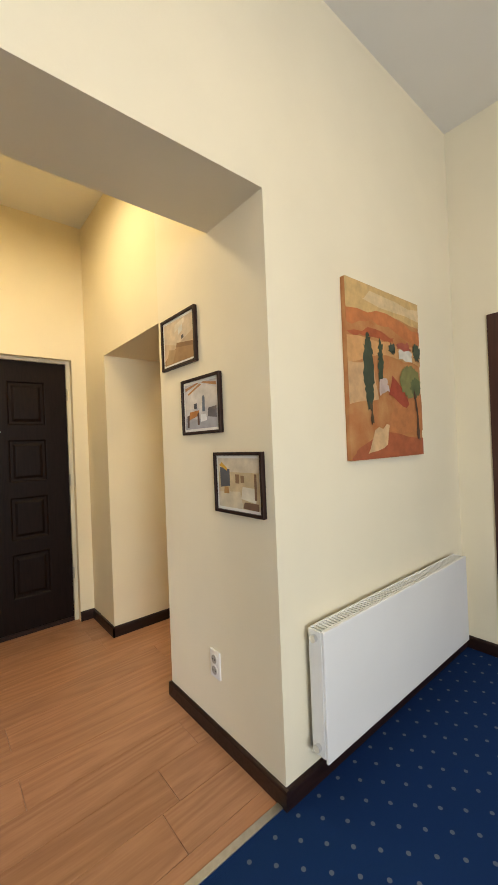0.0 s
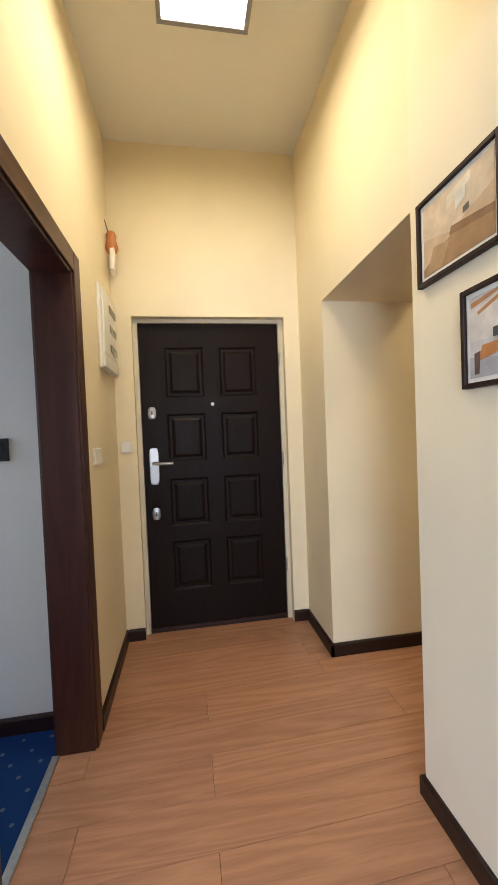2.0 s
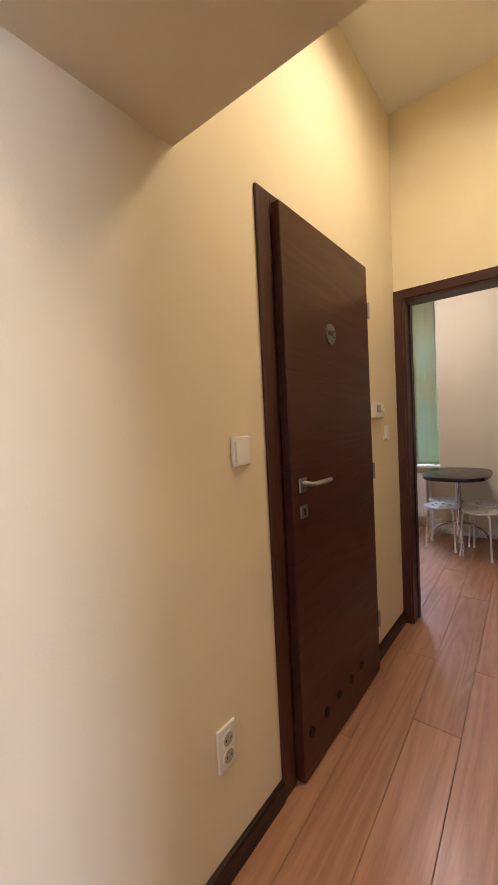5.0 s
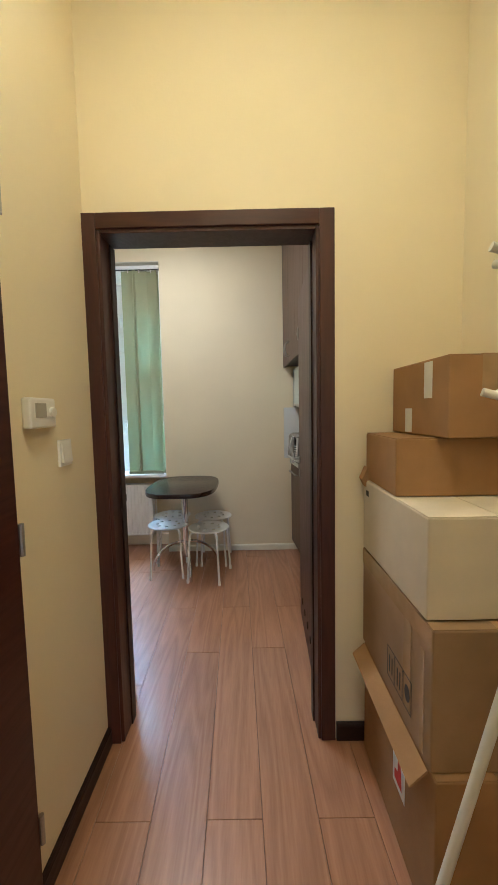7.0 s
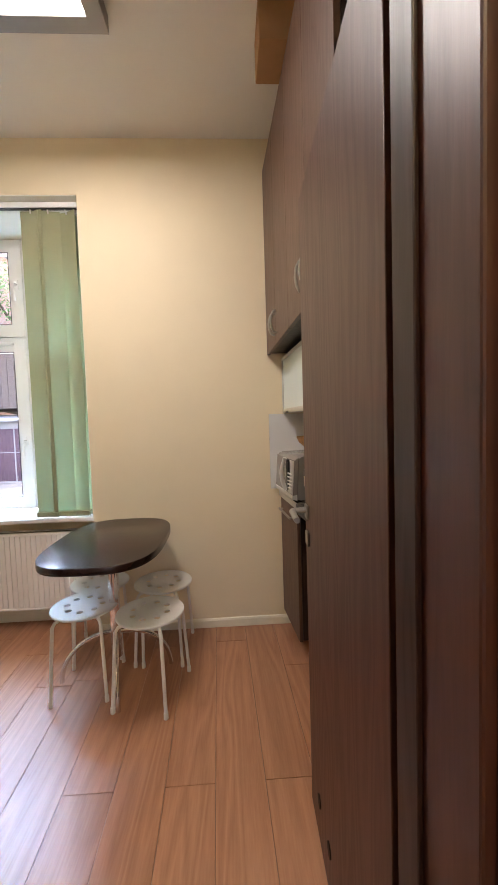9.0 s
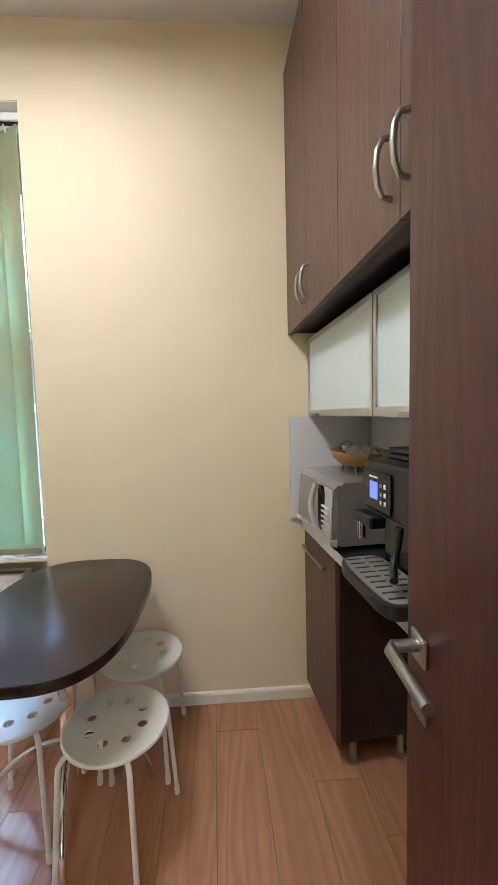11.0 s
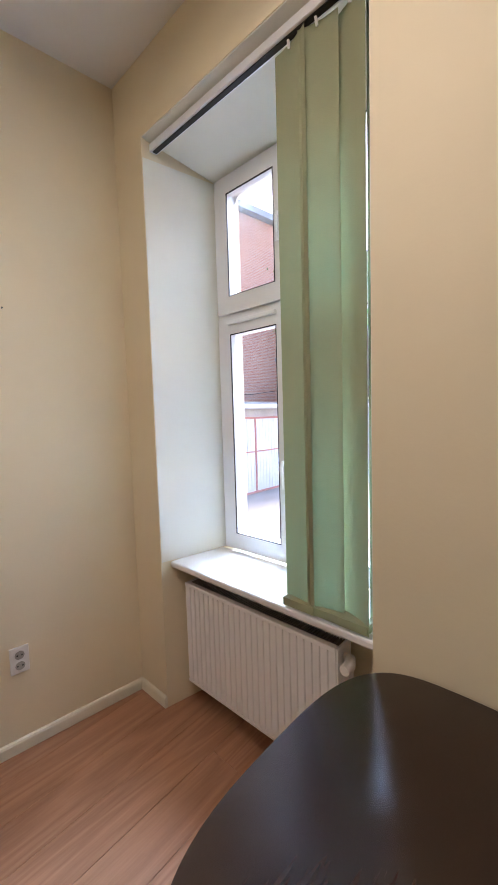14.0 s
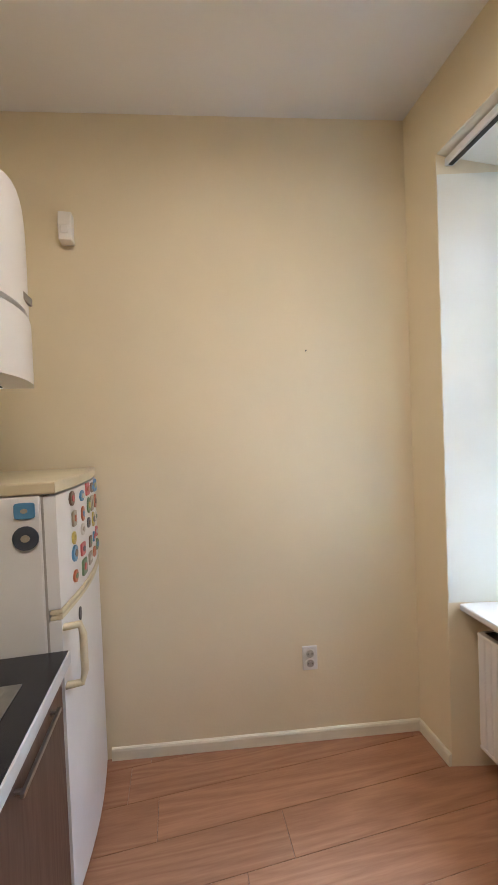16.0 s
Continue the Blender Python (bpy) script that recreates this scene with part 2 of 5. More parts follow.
STRIP = mat("aluminium_threshold", (0.6, 0.6, 0.58), 0.35, 1.0, var=0.1, scale=50)
LAMPG = mat("lamp_diffuser", (0.9, 0.88, 0.82), 0.5, emit=((1.0, 0.92, 0.78), 1.0))
LAMPF = mat("lamp_frame", (0.30, 0.29, 0.29), 0.45, 0.6, var=0.05)
SCREEN = mat("lcd_screen", (0.05, 0.06, 0.3), 0.3, emit=((0.16, 0.18, 1.0), 0.10))
BLINDM = mat("green_blind_fabric", (0.44, 0.43, 0.26), 0.8, var=0.05, scale=5, bump=0.25, bscale=260, spec=0.15)
def translucent_blind():
    nt = BLINDM.node_tree
    b = nt.nodes["Principled BSDF"]
    tr = nt.nodes.new("ShaderNodeBsdfTranslucent")
    tr.inputs[0].default_value = (0.38, 0.53, 0.40, 1)
    mx = nt.nodes.new("ShaderNodeMixShader")
    mx.inputs[0].default_value = 0.32
    nt.links.new(b.outputs[0], mx.inputs[1])
    nt.links.new(tr.outputs[0], mx.inputs[2])
    nt.links.new(mx.outputs[0], nt.nodes["Material Output"].inputs[0])
translucent_blind()


def glass_material():
    """Clear float glass: see-through, with a thin gloss that grows at grazing angles."""
    m = bpy.data.materials.new("window_glass")
    m.use_nodes = True
    nt = m.node_tree
    nt.nodes.remove(nt.nodes["Principled BSDF"])
    clear = nt.nodes.new("ShaderNodeBsdfTransparent")
    gloss = nt.nodes.new("ShaderNodeBsdfGlossy")
    gloss.inputs["Roughness"].default_value = 0.0
    fres = nt.nodes.new("ShaderNodeFresnel")
    fres.inputs["IOR"].default_value = 1.3
    mx = nt.nodes.new("ShaderNodeMixShader")
    nt.links.new(fres.outputs[0], mx.inputs[0])
    nt.links.new(clear.outputs[0], mx.inputs[1])
    nt.links.new(gloss.outputs[0], mx.inputs[2])
    nt.links.new(mx.outputs[0], nt.nodes["Material Output"].inputs[0])
    return m


GLASS = glass_material()
_paint = {}


def paint(r, g, b, rough=0.6):
    key = (r, g, b, rough)
    if key not in _paint:
        _paint[key] = mat("paint", (r, g, b), rough, var=0.16, scale=22, bump=0.1, bscale=180)
    return _paint[key]


# ---- mesh helpers ----
def finish(name, bm, material, smooth=False):
    me = bpy.data.meshes.new(name)
    bm.normal_update()
    bm.to_mesh(me)
    bm.free()
    for mm in (material if isinstance(material, (list, tuple)) else [material]):
        me.materials.append(mm)
    if smooth:
        me.shade_smooth()
        me.set_sharp_from_angle(angle=radians(40))
    return me


def thing(name, at=(0, 0, 0), label="", category="", group="", kind=""):
    ob = new(name)
    ob.empty_display_size = 0.1
    ob.location = at
    ob["at"] = at
    return tagged(ob, label, category, group, kind)


def origin(ob):
    v = Vector((0, 0, 0))
    while ob is not None:
        v += ob.location
        ob = ob.parent
    return v


def part(name, bm, material, parent, label="", smooth=False):
    """One mesh under a thing or part. The bmesh is in world metres before the thing is turned."""
    o = origin(parent)
    bmesh.ops.translate(bm, verts=bm.verts, vec=-o)
    ob = new(name, finish(name, bm, material, smooth))
    ob.parent = parent
    return tagged(ob, label)


def swing(ob, px, py, degrees):
    """Turns a whole thing about an upright line."""
    m = Matrix.Translation((px, py, 0)) @ pose(0, 0, 0, 0, 0, degrees) @ Matrix.Translation((-px, -py, 0))
    ob.matrix_basis = m @ ob.matrix_basis


def solid(name, bm, material, label="", category="", kind="", smooth=False, group=""):
    return tagged(new(name, finish(name, bm, material, smooth)), label, category, group, kind)


def box(x0, x1, y0, y1, z0, z1, bev=0.0, seg=2, bm=None):
    tmp = bmesh.new()
    bmesh.ops.create_cube(tmp, size=1)
    for v in tmp.verts:
        v.co = Vector(((x0 + x1) / 2 + v.co.x * (x1 - x0), (y0 + y1) / 2 + v.co.y * (y1 - y0), (z0 + z1) / 2 + v.co.z * (z1 - z0)))
    if bev:
        bmesh.ops.bevel(tmp, geom=tmp.edges[:], offset=bev, segments=seg, affect="EDGES", profile=0.5)
    return merge(bm, tmp)


def merge(bm, tmp):
    if bm is None:
        return tmp
    me = bpy.data.meshes.new("tmp")
    tmp.to_mesh(me)
    tmp.free()
    bm.from_mesh(me)
    bpy.data.meshes.remove(me)
    return bm


def boxes(*rows, bev=0.0):
    bm = bmesh.new()
    for r in rows:
        box(*r, bev=bev, bm=bm)
    return bm


def prism(pts, lo, hi, axis=2, bev=0.0, bm=None):
    """Outline pushed from lo to hi along an axis: 2 takes (x, y), 1 takes (x, z), 0 takes (y, z)."""
    tmp = bmesh.new()
    def co(p, h):
        return (p[0], p[1], h) if axis == 2 else ((p[0], h, p[1]) if axis == 1 else (h, p[0], p[1]))
    a = [tmp.verts.new(co(p, lo)) for p in pts]
    b = [tmp.verts.new(co(p, hi)) for p in pts]
    n = len(pts)
    tmp.faces.new(a)
    tmp.faces.new(b)
    for i in range(n):
        tmp.faces.new((a[i], a[(i + 1) % n], b[(i + 1) % n], b[i]))
    bmesh.ops.recalc_face_normals(tmp, faces=tmp.faces)
    if bev:
        caps = [e for e in tmp.edges if len({f for f in e.link_faces if len(f.verts) == n}) == 1]
        bmesh.ops.bevel(tmp, geom=caps, offset=bev, segments=2, affect="EDGES", profile=0.5)
    return merge(bm, tmp)


def tube(points, r, n=12, bm=None, closed=False):
    """A round bar along a run of points."""
    tmp = bmesh.new()
    pts = [Vector(p) for p in points]
    rings = []
    up = None
    for i, p in enumerate(pts):
        if closed:
            d = pts[(i + 1) % len(pts)] - pts[i - 1]
        else:
            d = pts[min(i + 1, len(pts) - 1)] - pts[max(i - 1, 0)]
        d.normalize()
        if up is None:
            up = d.orthogonal().normalized()
        else:
            up = (up - d * up.dot(d)).normalized()
        side = d.cross(up)
        rad = r[i] if isinstance(r, (list, tuple)) else r
        rings.append([tmp.verts.new(p + (up * math.cos(a) + side * math.sin(a)) * rad) for a in [2 * math.pi * k / n for k in range(n)]])
    last = len(rings) if closed else len(rings) - 1
    for i in range(last):
        A, B = rings[i], rings[(i + 1) % len(rings)]
        for k in range(n):
            tmp.faces.new((A[k], A[(k + 1) % n], B[(k + 1) % n], B[k]))
    if not closed:
        tmp.faces.new(rings[0][::-1])
        tmp.faces.new(rings[-1])
    bmesh.ops.recalc_face_normals(tmp, faces=tmp.faces)
    return merge(bm, tmp)


def disc_pts(cx, cy, rx, ry, n=24, power=2.0):
    out = []
    for k in range(n):
        a = 2 * math.pi * k / n
        c, s = math.cos(a), math.sin(a)
        out.append((cx + rx * math.copysign(abs(c) ** (2 / power), c), cy + ry * math.copysign(abs(s) ** (2 / power), s)))
    return out


# ---- structure ----
HALL_H, OFFICE_H, KIT_H = 3.15, 3.30, 3.08
S = dict(kind="structure")
solid("wall_west", boxes((-1.365, -1.215, 0, 0.53, 0, 3.4), (-1.365, -1.215, 1.335, 2.4, 0, 3.4), (-1.365, -1.215, 0.53, 1.335, 2.02, 3.4)), CREAM, "cream painted hall wall with a doorway to an office", "wall", **S)
solid("wall_entrance", boxes((-1.215, -1.097, 2.178, 2.4, 0, 3.4), (-0.106, 0, 2.178, 2.4, 0, 3.4), (-1.097, -0.106, 2.178, 2.4, 2.07, 3.4), (-1.365, 0, 2.4, 2.5, 0, 3.4)), CREAM, "cream painted wall around the entrance door", "wall", **S)
solid("wall_pictures", boxes((0, 0.56, 0, 0.872, 0, 3.4)), PALE, "pale wall with three framed photographs", "wall", **S)
solid("wall_passage_lintel", boxes((0, 0.56, 0.872, 1.735, 2.03, 3.4)), CREAM, "low lintel over the passage to the kitchen", "wall", **S)
solid("wall_header", boxes((-1.215, 0, 0, 0.375, 2.30, 3.4)), PALE, "wide header beam over the hall opening", "wall", **S)
solid("wall_corridor_north", boxes((0, 0.975, 1.735, 2.5, 0, 3.4), (1.735, 2.333, 1.735, 2.5, 0, 3.4), (0.975, 1.735, 1.735, 2.5, 2.03, 3.4), (0.975, 1.735, 1.85, 2.5, 0, 2.03)), CREAM, "cream corridor wall with the toilet door", "wall", **S)
solid("wall_painting", boxes((0.56, 2.333, 0, 0.325, 0, 3.4)), PALE, "pale office wall with a canvas painting", "wall", **S)
solid("wall_office_east", boxes((1.63, 1.78, -4, 0, 0, 3.4)), PALE, "pale office wall with a dark door frame", "wall", **S)
solid("wall_office_south", boxes((-4, -2.4, -4.15, -4, 0, 3.4), (-0.8, 1.78, -4.15, -4, 0, 3.4), (-2.4, -0.8, -4.15, -4, 0, 0.8), (-2.4, -0.8, -4.15, -4, 2.4, 3.4)), ROOMW, "office wall with a window opening", "wall", **S)
# opening at y 0.5 to 1.9 is unseen, added behind the side office fill
solid("wall_office_west", boxes((-4.15, -4, -4.15, 0.5, 0, 3.4), (-4.15, -4, 0.5, 1.9, 0, 0.9), (-4.15, -4, 0.5, 1.9, 2.3, 3.4), (-4.15, -4, 1.9, 2.5, 0, 3.4)), ROOMW, "plain office wall", "wall", **S)
solid("wall_office_north", boxes((-4, -1.365, 0, 0.12, 0, 3.4)), ROOMW, "plain wall between two offices", "wall", **S)
solid("wall_side_office", boxes((-4, -1.365, 1.50, 1.65, 0, 3.4)), ROOMW, "plain pale wall of the side office", "wall", **S)
solid("wall_kitchen_door", boxes((2.333, 2.47, 0, 0.85, 0, 3.4), (2.333, 2.47, 1.70, 3.75, 0, 3.4), (2.333, 2.47, 0.85, 1.70, 2.045, 3.4)), CREAM, "yellow cream wall around the kitchen doorway", "wall", **S)
solid("wall_kitchen_south", prism([(2.47, 0.0), (2.47, 0.235), (4.5, 0.41), (4.5, 0.0)], 0, 3.4), CREAM, "cream kitchen wall behind the cabinets", "wall", **S)
solid("wall_kitchen_north", prism([(2.47, 3.504), (2.47, 3.75), (5.05, 3.75), (5.05, 3.274), (4.5, 3.274)], 0, 3.4), CREAM, "cream kitchen wall beside the window", "wall", **S)
bm = prism([(4.5, 0.0), (4.5, 1.949), (4.9, 1.985), (5.05, 1.985), (5.05, 0.0)], 0.0, 3.4)
prism([(4.5, 3.274), (5.05, 3.274), (5.05, 2.965), (4.9, 2.965), (4.5, 3.044)], 0.0, 3.4, bm=bm)
prism([(4.5, 2.75), (4.9, 2.665), (5.05, 2.665), (5.05, 3.4), (4.5, 3.4)], 1.949, 3.044, axis=1, bm=bm)
box(4.76, 5.05, 1.95, 3.02, 0, 0.72, bm=bm)
solid("wall_window", bm, CREAM, "cream kitchen wall with a deep window niche", "wall", **S)
# lighter paint on the reveals
bm = prism([(4.503, 3.0437), (4.9, 2.9650), (4.9, 2.9620), (4.503, 3.0407)], 0.755, 2.66)
prism([(4.503, 1.9493), (4.9, 1.985), (4.9, 1.988), (4.503, 1.9523)], 0.755, 2.66, bm=bm)
prism([(4.503, 2.7494), (4.9, 2.665), (4.9, 2.661), (4.503, 2.7454)], 1.955, 3.038, axis=1, bm=bm)
solid("window_reveal_lining", bm, REVEAL, "off-white painted lining of the window niche", "trim", **S)

solid("ceiling_hall", boxes((-1.3, 2.4, 0.3, 2.45, HALL_H, HALL_H + 0.1)), WHITE, "plain white hall ceiling", "ceiling", **S)
solid("ceiling_office", boxes((-4.1, 1.7, -4.1, 0.1, OFFICE_H, OFFICE_H + 0.05)), WHITE, "plain white office ceiling", "ceiling", **S)
solid("ceiling_side_office", boxes((-4.1, -1.3, 0.05, 2.1, OFFICE_H + 0.06, OFFICE_H + 0.1)), WHITE, "plain white side office ceiling", "ceiling", **S)
solid("ceiling_kitchen", boxes((2.42, 4.6, 0.1, 3.6, KIT_H, KIT_H + 0.1)), WHITE, "plain white kitchen ceiling", "ceiling", **S)
solid("roof_slab", boxes((-4.3, 5.2, -4.3, 3.9, 3.42, 3.6)), ROOMW, "flat slab that closes the building above", "roof", **S)
solid("floor_office_carpet", boxes((-4.1, 1.7, -4.1, 0.012, -0.05, 0.0), (-4.1, -1.372, 0.012, 2.1, -0.05, 0.0)), BLUE, "royal blue office carpet with pale dots", "carpet", **S)


def skirting(name, runs, material, h, label):
    """Runs of (x0, y0, x1, y1): boards 14 mm thick with an eased top, laid to the left of the run."""
    holder = thing(name, (0, 0, 0), label, "baseboard", kind="structure")
    for x0, y0, x1, y1 in runs:
        d = Vector((x1 - x0, y1 - y0))
        n = Vector((-d.y, d.x)).normalized() * 0.015
        bm = bmesh.new()
        prof = [(0, 0.001), (1, 0.001), (1, h - 0.012), (0.75, h - 0.003), (0.35, h), (0, h)]
        A = [bm.verts.new((x0 + n.x * u, y0 + n.y * u, z)) for u, z in prof]
        B = [bm.verts.new((x1 + n.x * u, y1 + n.y * u, z)) for u, z in prof]
        bm.faces.new(A[::-1])
        bm.faces.new(B)
        for k in range(len(prof)):
            bm.faces.new((A[k], A[(k + 1) % 6], B[(k + 1) % 6], B[k]))
        bmesh.ops.recalc_face_normals(bm, faces=bm.faces)
        part("board", bm, material, holder)


skirting("baseboard_dark", [
    (0, -0.015, 0, 0.872), (1.63, 0, 0.0, 0), (-0.015, 0.872, 0.56, 0.872),
    (0, 1.72, 0, 2.178), (0.9, 1.735, -0.015, 1.735), (2.333, 1.735, 1.80, 1.735),
    (-0.015, 2.178, -0.106, 2.178), (-1.097, 2.178, -1.2, 2.178), (-1.215, 2.178, -1.215, 1.425),
    (-1.215, 0.44, -1.215, 0.0), (2.333, 0.33, 2.333, 0.80), (1.63, -0.20, 1.63, -0.015), (-1.38, 1.50, -4.0, 1.50)], SKIRT, 0.075, "dark brown wooden skirting boards")
skirting("baseboard_cream", [(4.5, 3.274, 2.96, 3.4487), (4.5, 3.044, 4.5, 3.259), (4.5, 0.41, 4.5, 1.949), (2.5, 0.2375, 4.485, 0.4087)], CREAMTRIM, 0.058, "cream painted kitchen skirting boards")


def door_frame(name, axis, wall, thick, lo, hi, top, w, label, side=-1, back=True, lip=0.012):
    """A veneered frame in a wall opening: architraves on the wall face, and a lining through the wall.
    axis 0: wall is a plane of constant x, the opening runs in y; axis 1 the other way round."""
    def b(a0, a1, p0, p1, z0, z1):
        return box(p0, p1, a0, a1, z0, z1, 0.003) if axis == 0 else box(a0, a1, p0, p1, z0, z1, 0.003)
    centre = (wall, (lo + hi) / 2, 0) if axis == 0 else ((lo + hi) / 2, wall, 0)
    ob = thing(name, centre, label, "door frame", kind="structure")
    faces = [(wall + side * lip, wall)]
    if back:
        far = wall - side * thick
        faces.append((far, far - side * lip))
    for p0, p1 in faces:
        p0, p1 = min(p0, p1), max(p0, p1)
        part("architrave", b(lo, lo + w, p0, p1, 0, top), MAHOG, ob)
        part("architrave", b(hi - w, hi, p0, p1, 0, top), MAHOG, ob)
        part("head_architrave", b(lo + w, hi - w, p0, p1, top - w, top), MAHOGH if axis else MAHOGY, ob)
    p0, p1 = sorted((wall, wall - side * thick))
    part("lining", b(lo + w - 0.012, lo + w + 0.012, p0 - 0.002, p1 + 0.002, 0, top - w), MAHOG, ob)
    part("lining", b(hi - w - 0.012, hi - w + 0.012, p0 - 0.002, p1 + 0.002, 0, top - w), MAHOG, ob)
    part("head_lining", b(lo + w + 0.012, hi - w - 0.012, p0 - 0.002, p1 + 0.002, top - w - 0.014, top - w + 0.012), MAHOG, ob)
    return ob


MAHOGY = wood("mahogany_veneer_along", (0.064, 0.020, 0.012), (0.038, 0.011, 0.008), spec=0.35, rough=0.36, ring=6, axis=1, obj_rand=0.04, strength=0.7)
kfr = door_frame("door_frame_kitchen", 0, 2.333, 0.137, 0.805, 1.741, 2.088, 0.056, "dark mahogany door frame of the kitchen")
door_frame("door_frame_office", 0, -1.215, 0.15, 0.445, 1.42, 2.08, 0.085, "dark mahogany frame of the office doorway", side=1)
door_frame("door_frame_east", 0, 1.63, 0.10, -1.10, -0.20, 2.07, 0.08, "dark frame of the office side door", back=False)
east = thing("door_east", (1.66, -0.70, 0), "closed dark wooden door in the office", "door", kind="structure")
part("leaf", box(1.625, 1.665, -1.02, -0.28, 0.01, 1.98, 0.003), MAHOG, east)
wcf = door_frame("door_frame_toilet", 1, 1.735, 0.11, 0.90, 1.80, 2.095, 0.075, "dark mahogany frame of the toilet door", back=False)

# dark strips in the kitchen frame's rebate, for seal and shaded gap alike
for y0, y1 in ((0.8735, 0.880), (1.666, 1.6725)):
    part("seal", box(2.420, 2.470, y0, y1, 0.0, 2.015, 0.002), WENGE, kfr, "dark rebate strip")
# threshold strips
solid("threshold_strip", box(-1.215, -0.0, 0.006, 0.036, 0.0, 0.005, 0.002), STRIP, "aluminium strip between the carpet and laminate", "threshold", **S)
solid("threshold_strip_office", box(-1.385, -1.355, 0.54, 1.325, 0.0, 0.006, 0.002), STRIP, "aluminium strip in the office doorway", "threshold", **S)

# ---- window ----
def sash(parent, y0, y1, z0, z1, handle=None):
    """A PVC sash with its own glazing, facing the room at x = 4.86."""
    w = 0.085
    bm = boxes((4.855, 4.92, y0, y0 + w, z0, z1), (4.855, 4.92, y1 - w, y1, z0, z1), (4.855, 4.92, y0 + w, y1 - w, z0, z0 + w), (4.855, 4.92, y0 + w, y1 - w, z1 - w, z1))
    s = part("sash", bm, PVC, parent)
    part("gasket", boxes((4.853, 4.858, y0 + w - 0.001, y0 + w + 0.003, z0 + w, z1 - w), (4.853, 4.858, y1 - w - 0.003, y1 - w + 0.001, z0 + w, z1 - w), (4.853, 4.858, y0 + w, y1 - w, z1 - w - 0.004, z1 - w + 0.001), (4.853, 4.858, y0 + w, y1 - w, z0 + w - 0.001, z0 + w + 0.002)), BLACK, s, "black rubber seal")
    g = part("pane", box(4.885, 4.893, y0 + w - 0.01, y1 - w + 0.01, z0 + w - 0.01, z1 - w + 0.01), GLASS, s, "clear window pane")
    g.visible_shadow = False
    if handle:
        hy, hz = handle
        bm = box(4.845, 4.857, hy - 0.014, hy + 0.014, hz - 0.035, hz + 0.035, 0.004)
        tube([(4.85, hy, hz), (4.815, hy, hz), (4.808, hy, hz - 0.02), (4.812, hy, hz - 0.12)], 0.009, 10, bm)
        part("handle", bm, PVC, s, "white window handle")


win = thing("window_1", (4.9, 2.47, 0.75), "white plastic casement window with four sashes", "window", kind="structure")
part("window_frame", boxes((4.875, 4.94, 1.985, 2.015, 0.755, 2.662), (4.875, 4.94, 2.93, 2.965, 0.755, 2.662), (4.875, 4.94, 2.015, 2.93, 0.755, 0.78), (4.875, 4.94, 2.015, 2.93, 2.635, 2.662), (4.875, 4.94, 2.015, 2.93, 1.955, 2.0), (4.87, 4.94, 2.455, 2.49, 0.78, 2.635)), PVC, win)
sash(win, 2.482, 2.948, 0.765, 1.965, (2.52, 1.25))
sash(win, 2.482, 2.948, 1.985, 2.65, (2.52, 2.34))
sash(win, 2.000, 2.466, 0.765, 1.965, (2.43, 1.25))
sash(win, 2.000, 2.466, 1.985, 2.65, (2.43, 2.34))
part("vent_strip", box(4.835, 4.856, 2.56, 2.87, 1.925, 1.945, 0.005), PVC, win, "white trickle vent bar")
part("window_sill", box(4.545, 4.86, 1.952, 3.03, 0.722, 0.752, 0.008), ENAMEL, win, "glossy white window sill")


# ---- kitchen radiator ----
def ribbed_radiator():
    r = thing("radiator", (4.64, 2.55, 0.13), "white ribbed panel radiator under the window sill", "radiator")
    bm = bmesh.new()
    n, y0, y1 = 25, 2.125, 2.967
    pts = []
    for k in range(n):
        a = y0 + (y1 - y0) * k / n
        b = y0 + (y1 - y0) * (k + 1) / n
        w = b - a
        pts += [(4.582, a + 0.02 * w), (4.582, a + 0.72 * w), (4.588, a + 0.80 * w), (4.588, a + 0.94 * w)]
    pts += [(4.605, y1), (4.605, y0)]
    bm = prism(pts, 0.15, 0.635)
    part("front_panel", bm, ENAMEL, r)
    part("panel_edge", box(4.58, 4.606, y0, y1, 0.632, 0.65, 0.004), ENAMEL, r)
    part("panel_edge", box(4.58, 4.606, y0, y1, 0.135, 0.152, 0.004), ENAMEL, r)
    part("back_panel", box(4.665, 4.69, y0, y1, 0.14, 0.645, 0.004), ENAMEL, r)
    part("side_cover", box(4.588, 4.686, y0 - 0.006, y0 + 0.004, 0.15, 0.645, 0.002), ENAMEL, r)
    part("side_cover", box(4.588, 4.686, y1 - 0.004, y1 + 0.006, 0.15, 0.645, 0.002), ENAMEL, r)
    bm = bmesh.new()
    for k in range(70):
        y = y0 + 0.01 + (y1 - y0 - 0.02) * k / 69
        box(4.606, 4.665, y - 0.002, y + 0.002, 0.62, 0.642, bm=bm)
    part("top_grille", bm, SILVERD, r, "dark convector grille")
    bm = tube([(4.635, y0 - 0.005, 0.60), (4.635, y0 - 0.03, 0.60)], 0.013, 12)
    tube([(4.635, y0 - 0.03, 0.60), (4.60, y0 - 0.045, 0.60), (4.56, y0 - 0.045, 0.60)], [0.017, 0.02, 0.018], 14, bm)
    part("valve", bm, PLASTIC, r, "white thermostatic valve", True)
    part("pipe", tube([(4.64, y0 - 0.03, 0.595), (4.64, y0 - 0.03, 0.10), (4.70, y0 - 0.03, 0.05)], 0.009, 10), ENAMEL, r, smooth=True)
    for y in (2.3, 2.75):
        part("bracket", box(4.69, 4.76, y, y + 0.04, 0.1, 0.55), ENAMEL, r)


ribbed_radiator()
solid("pipe_cover", box(4.70, 4.759, 1.955, 3.02, 0.0, 0.11, 0.004), CREAMTRIM, "pale boxing for pipes under the radiator", "trim", kind="structure")


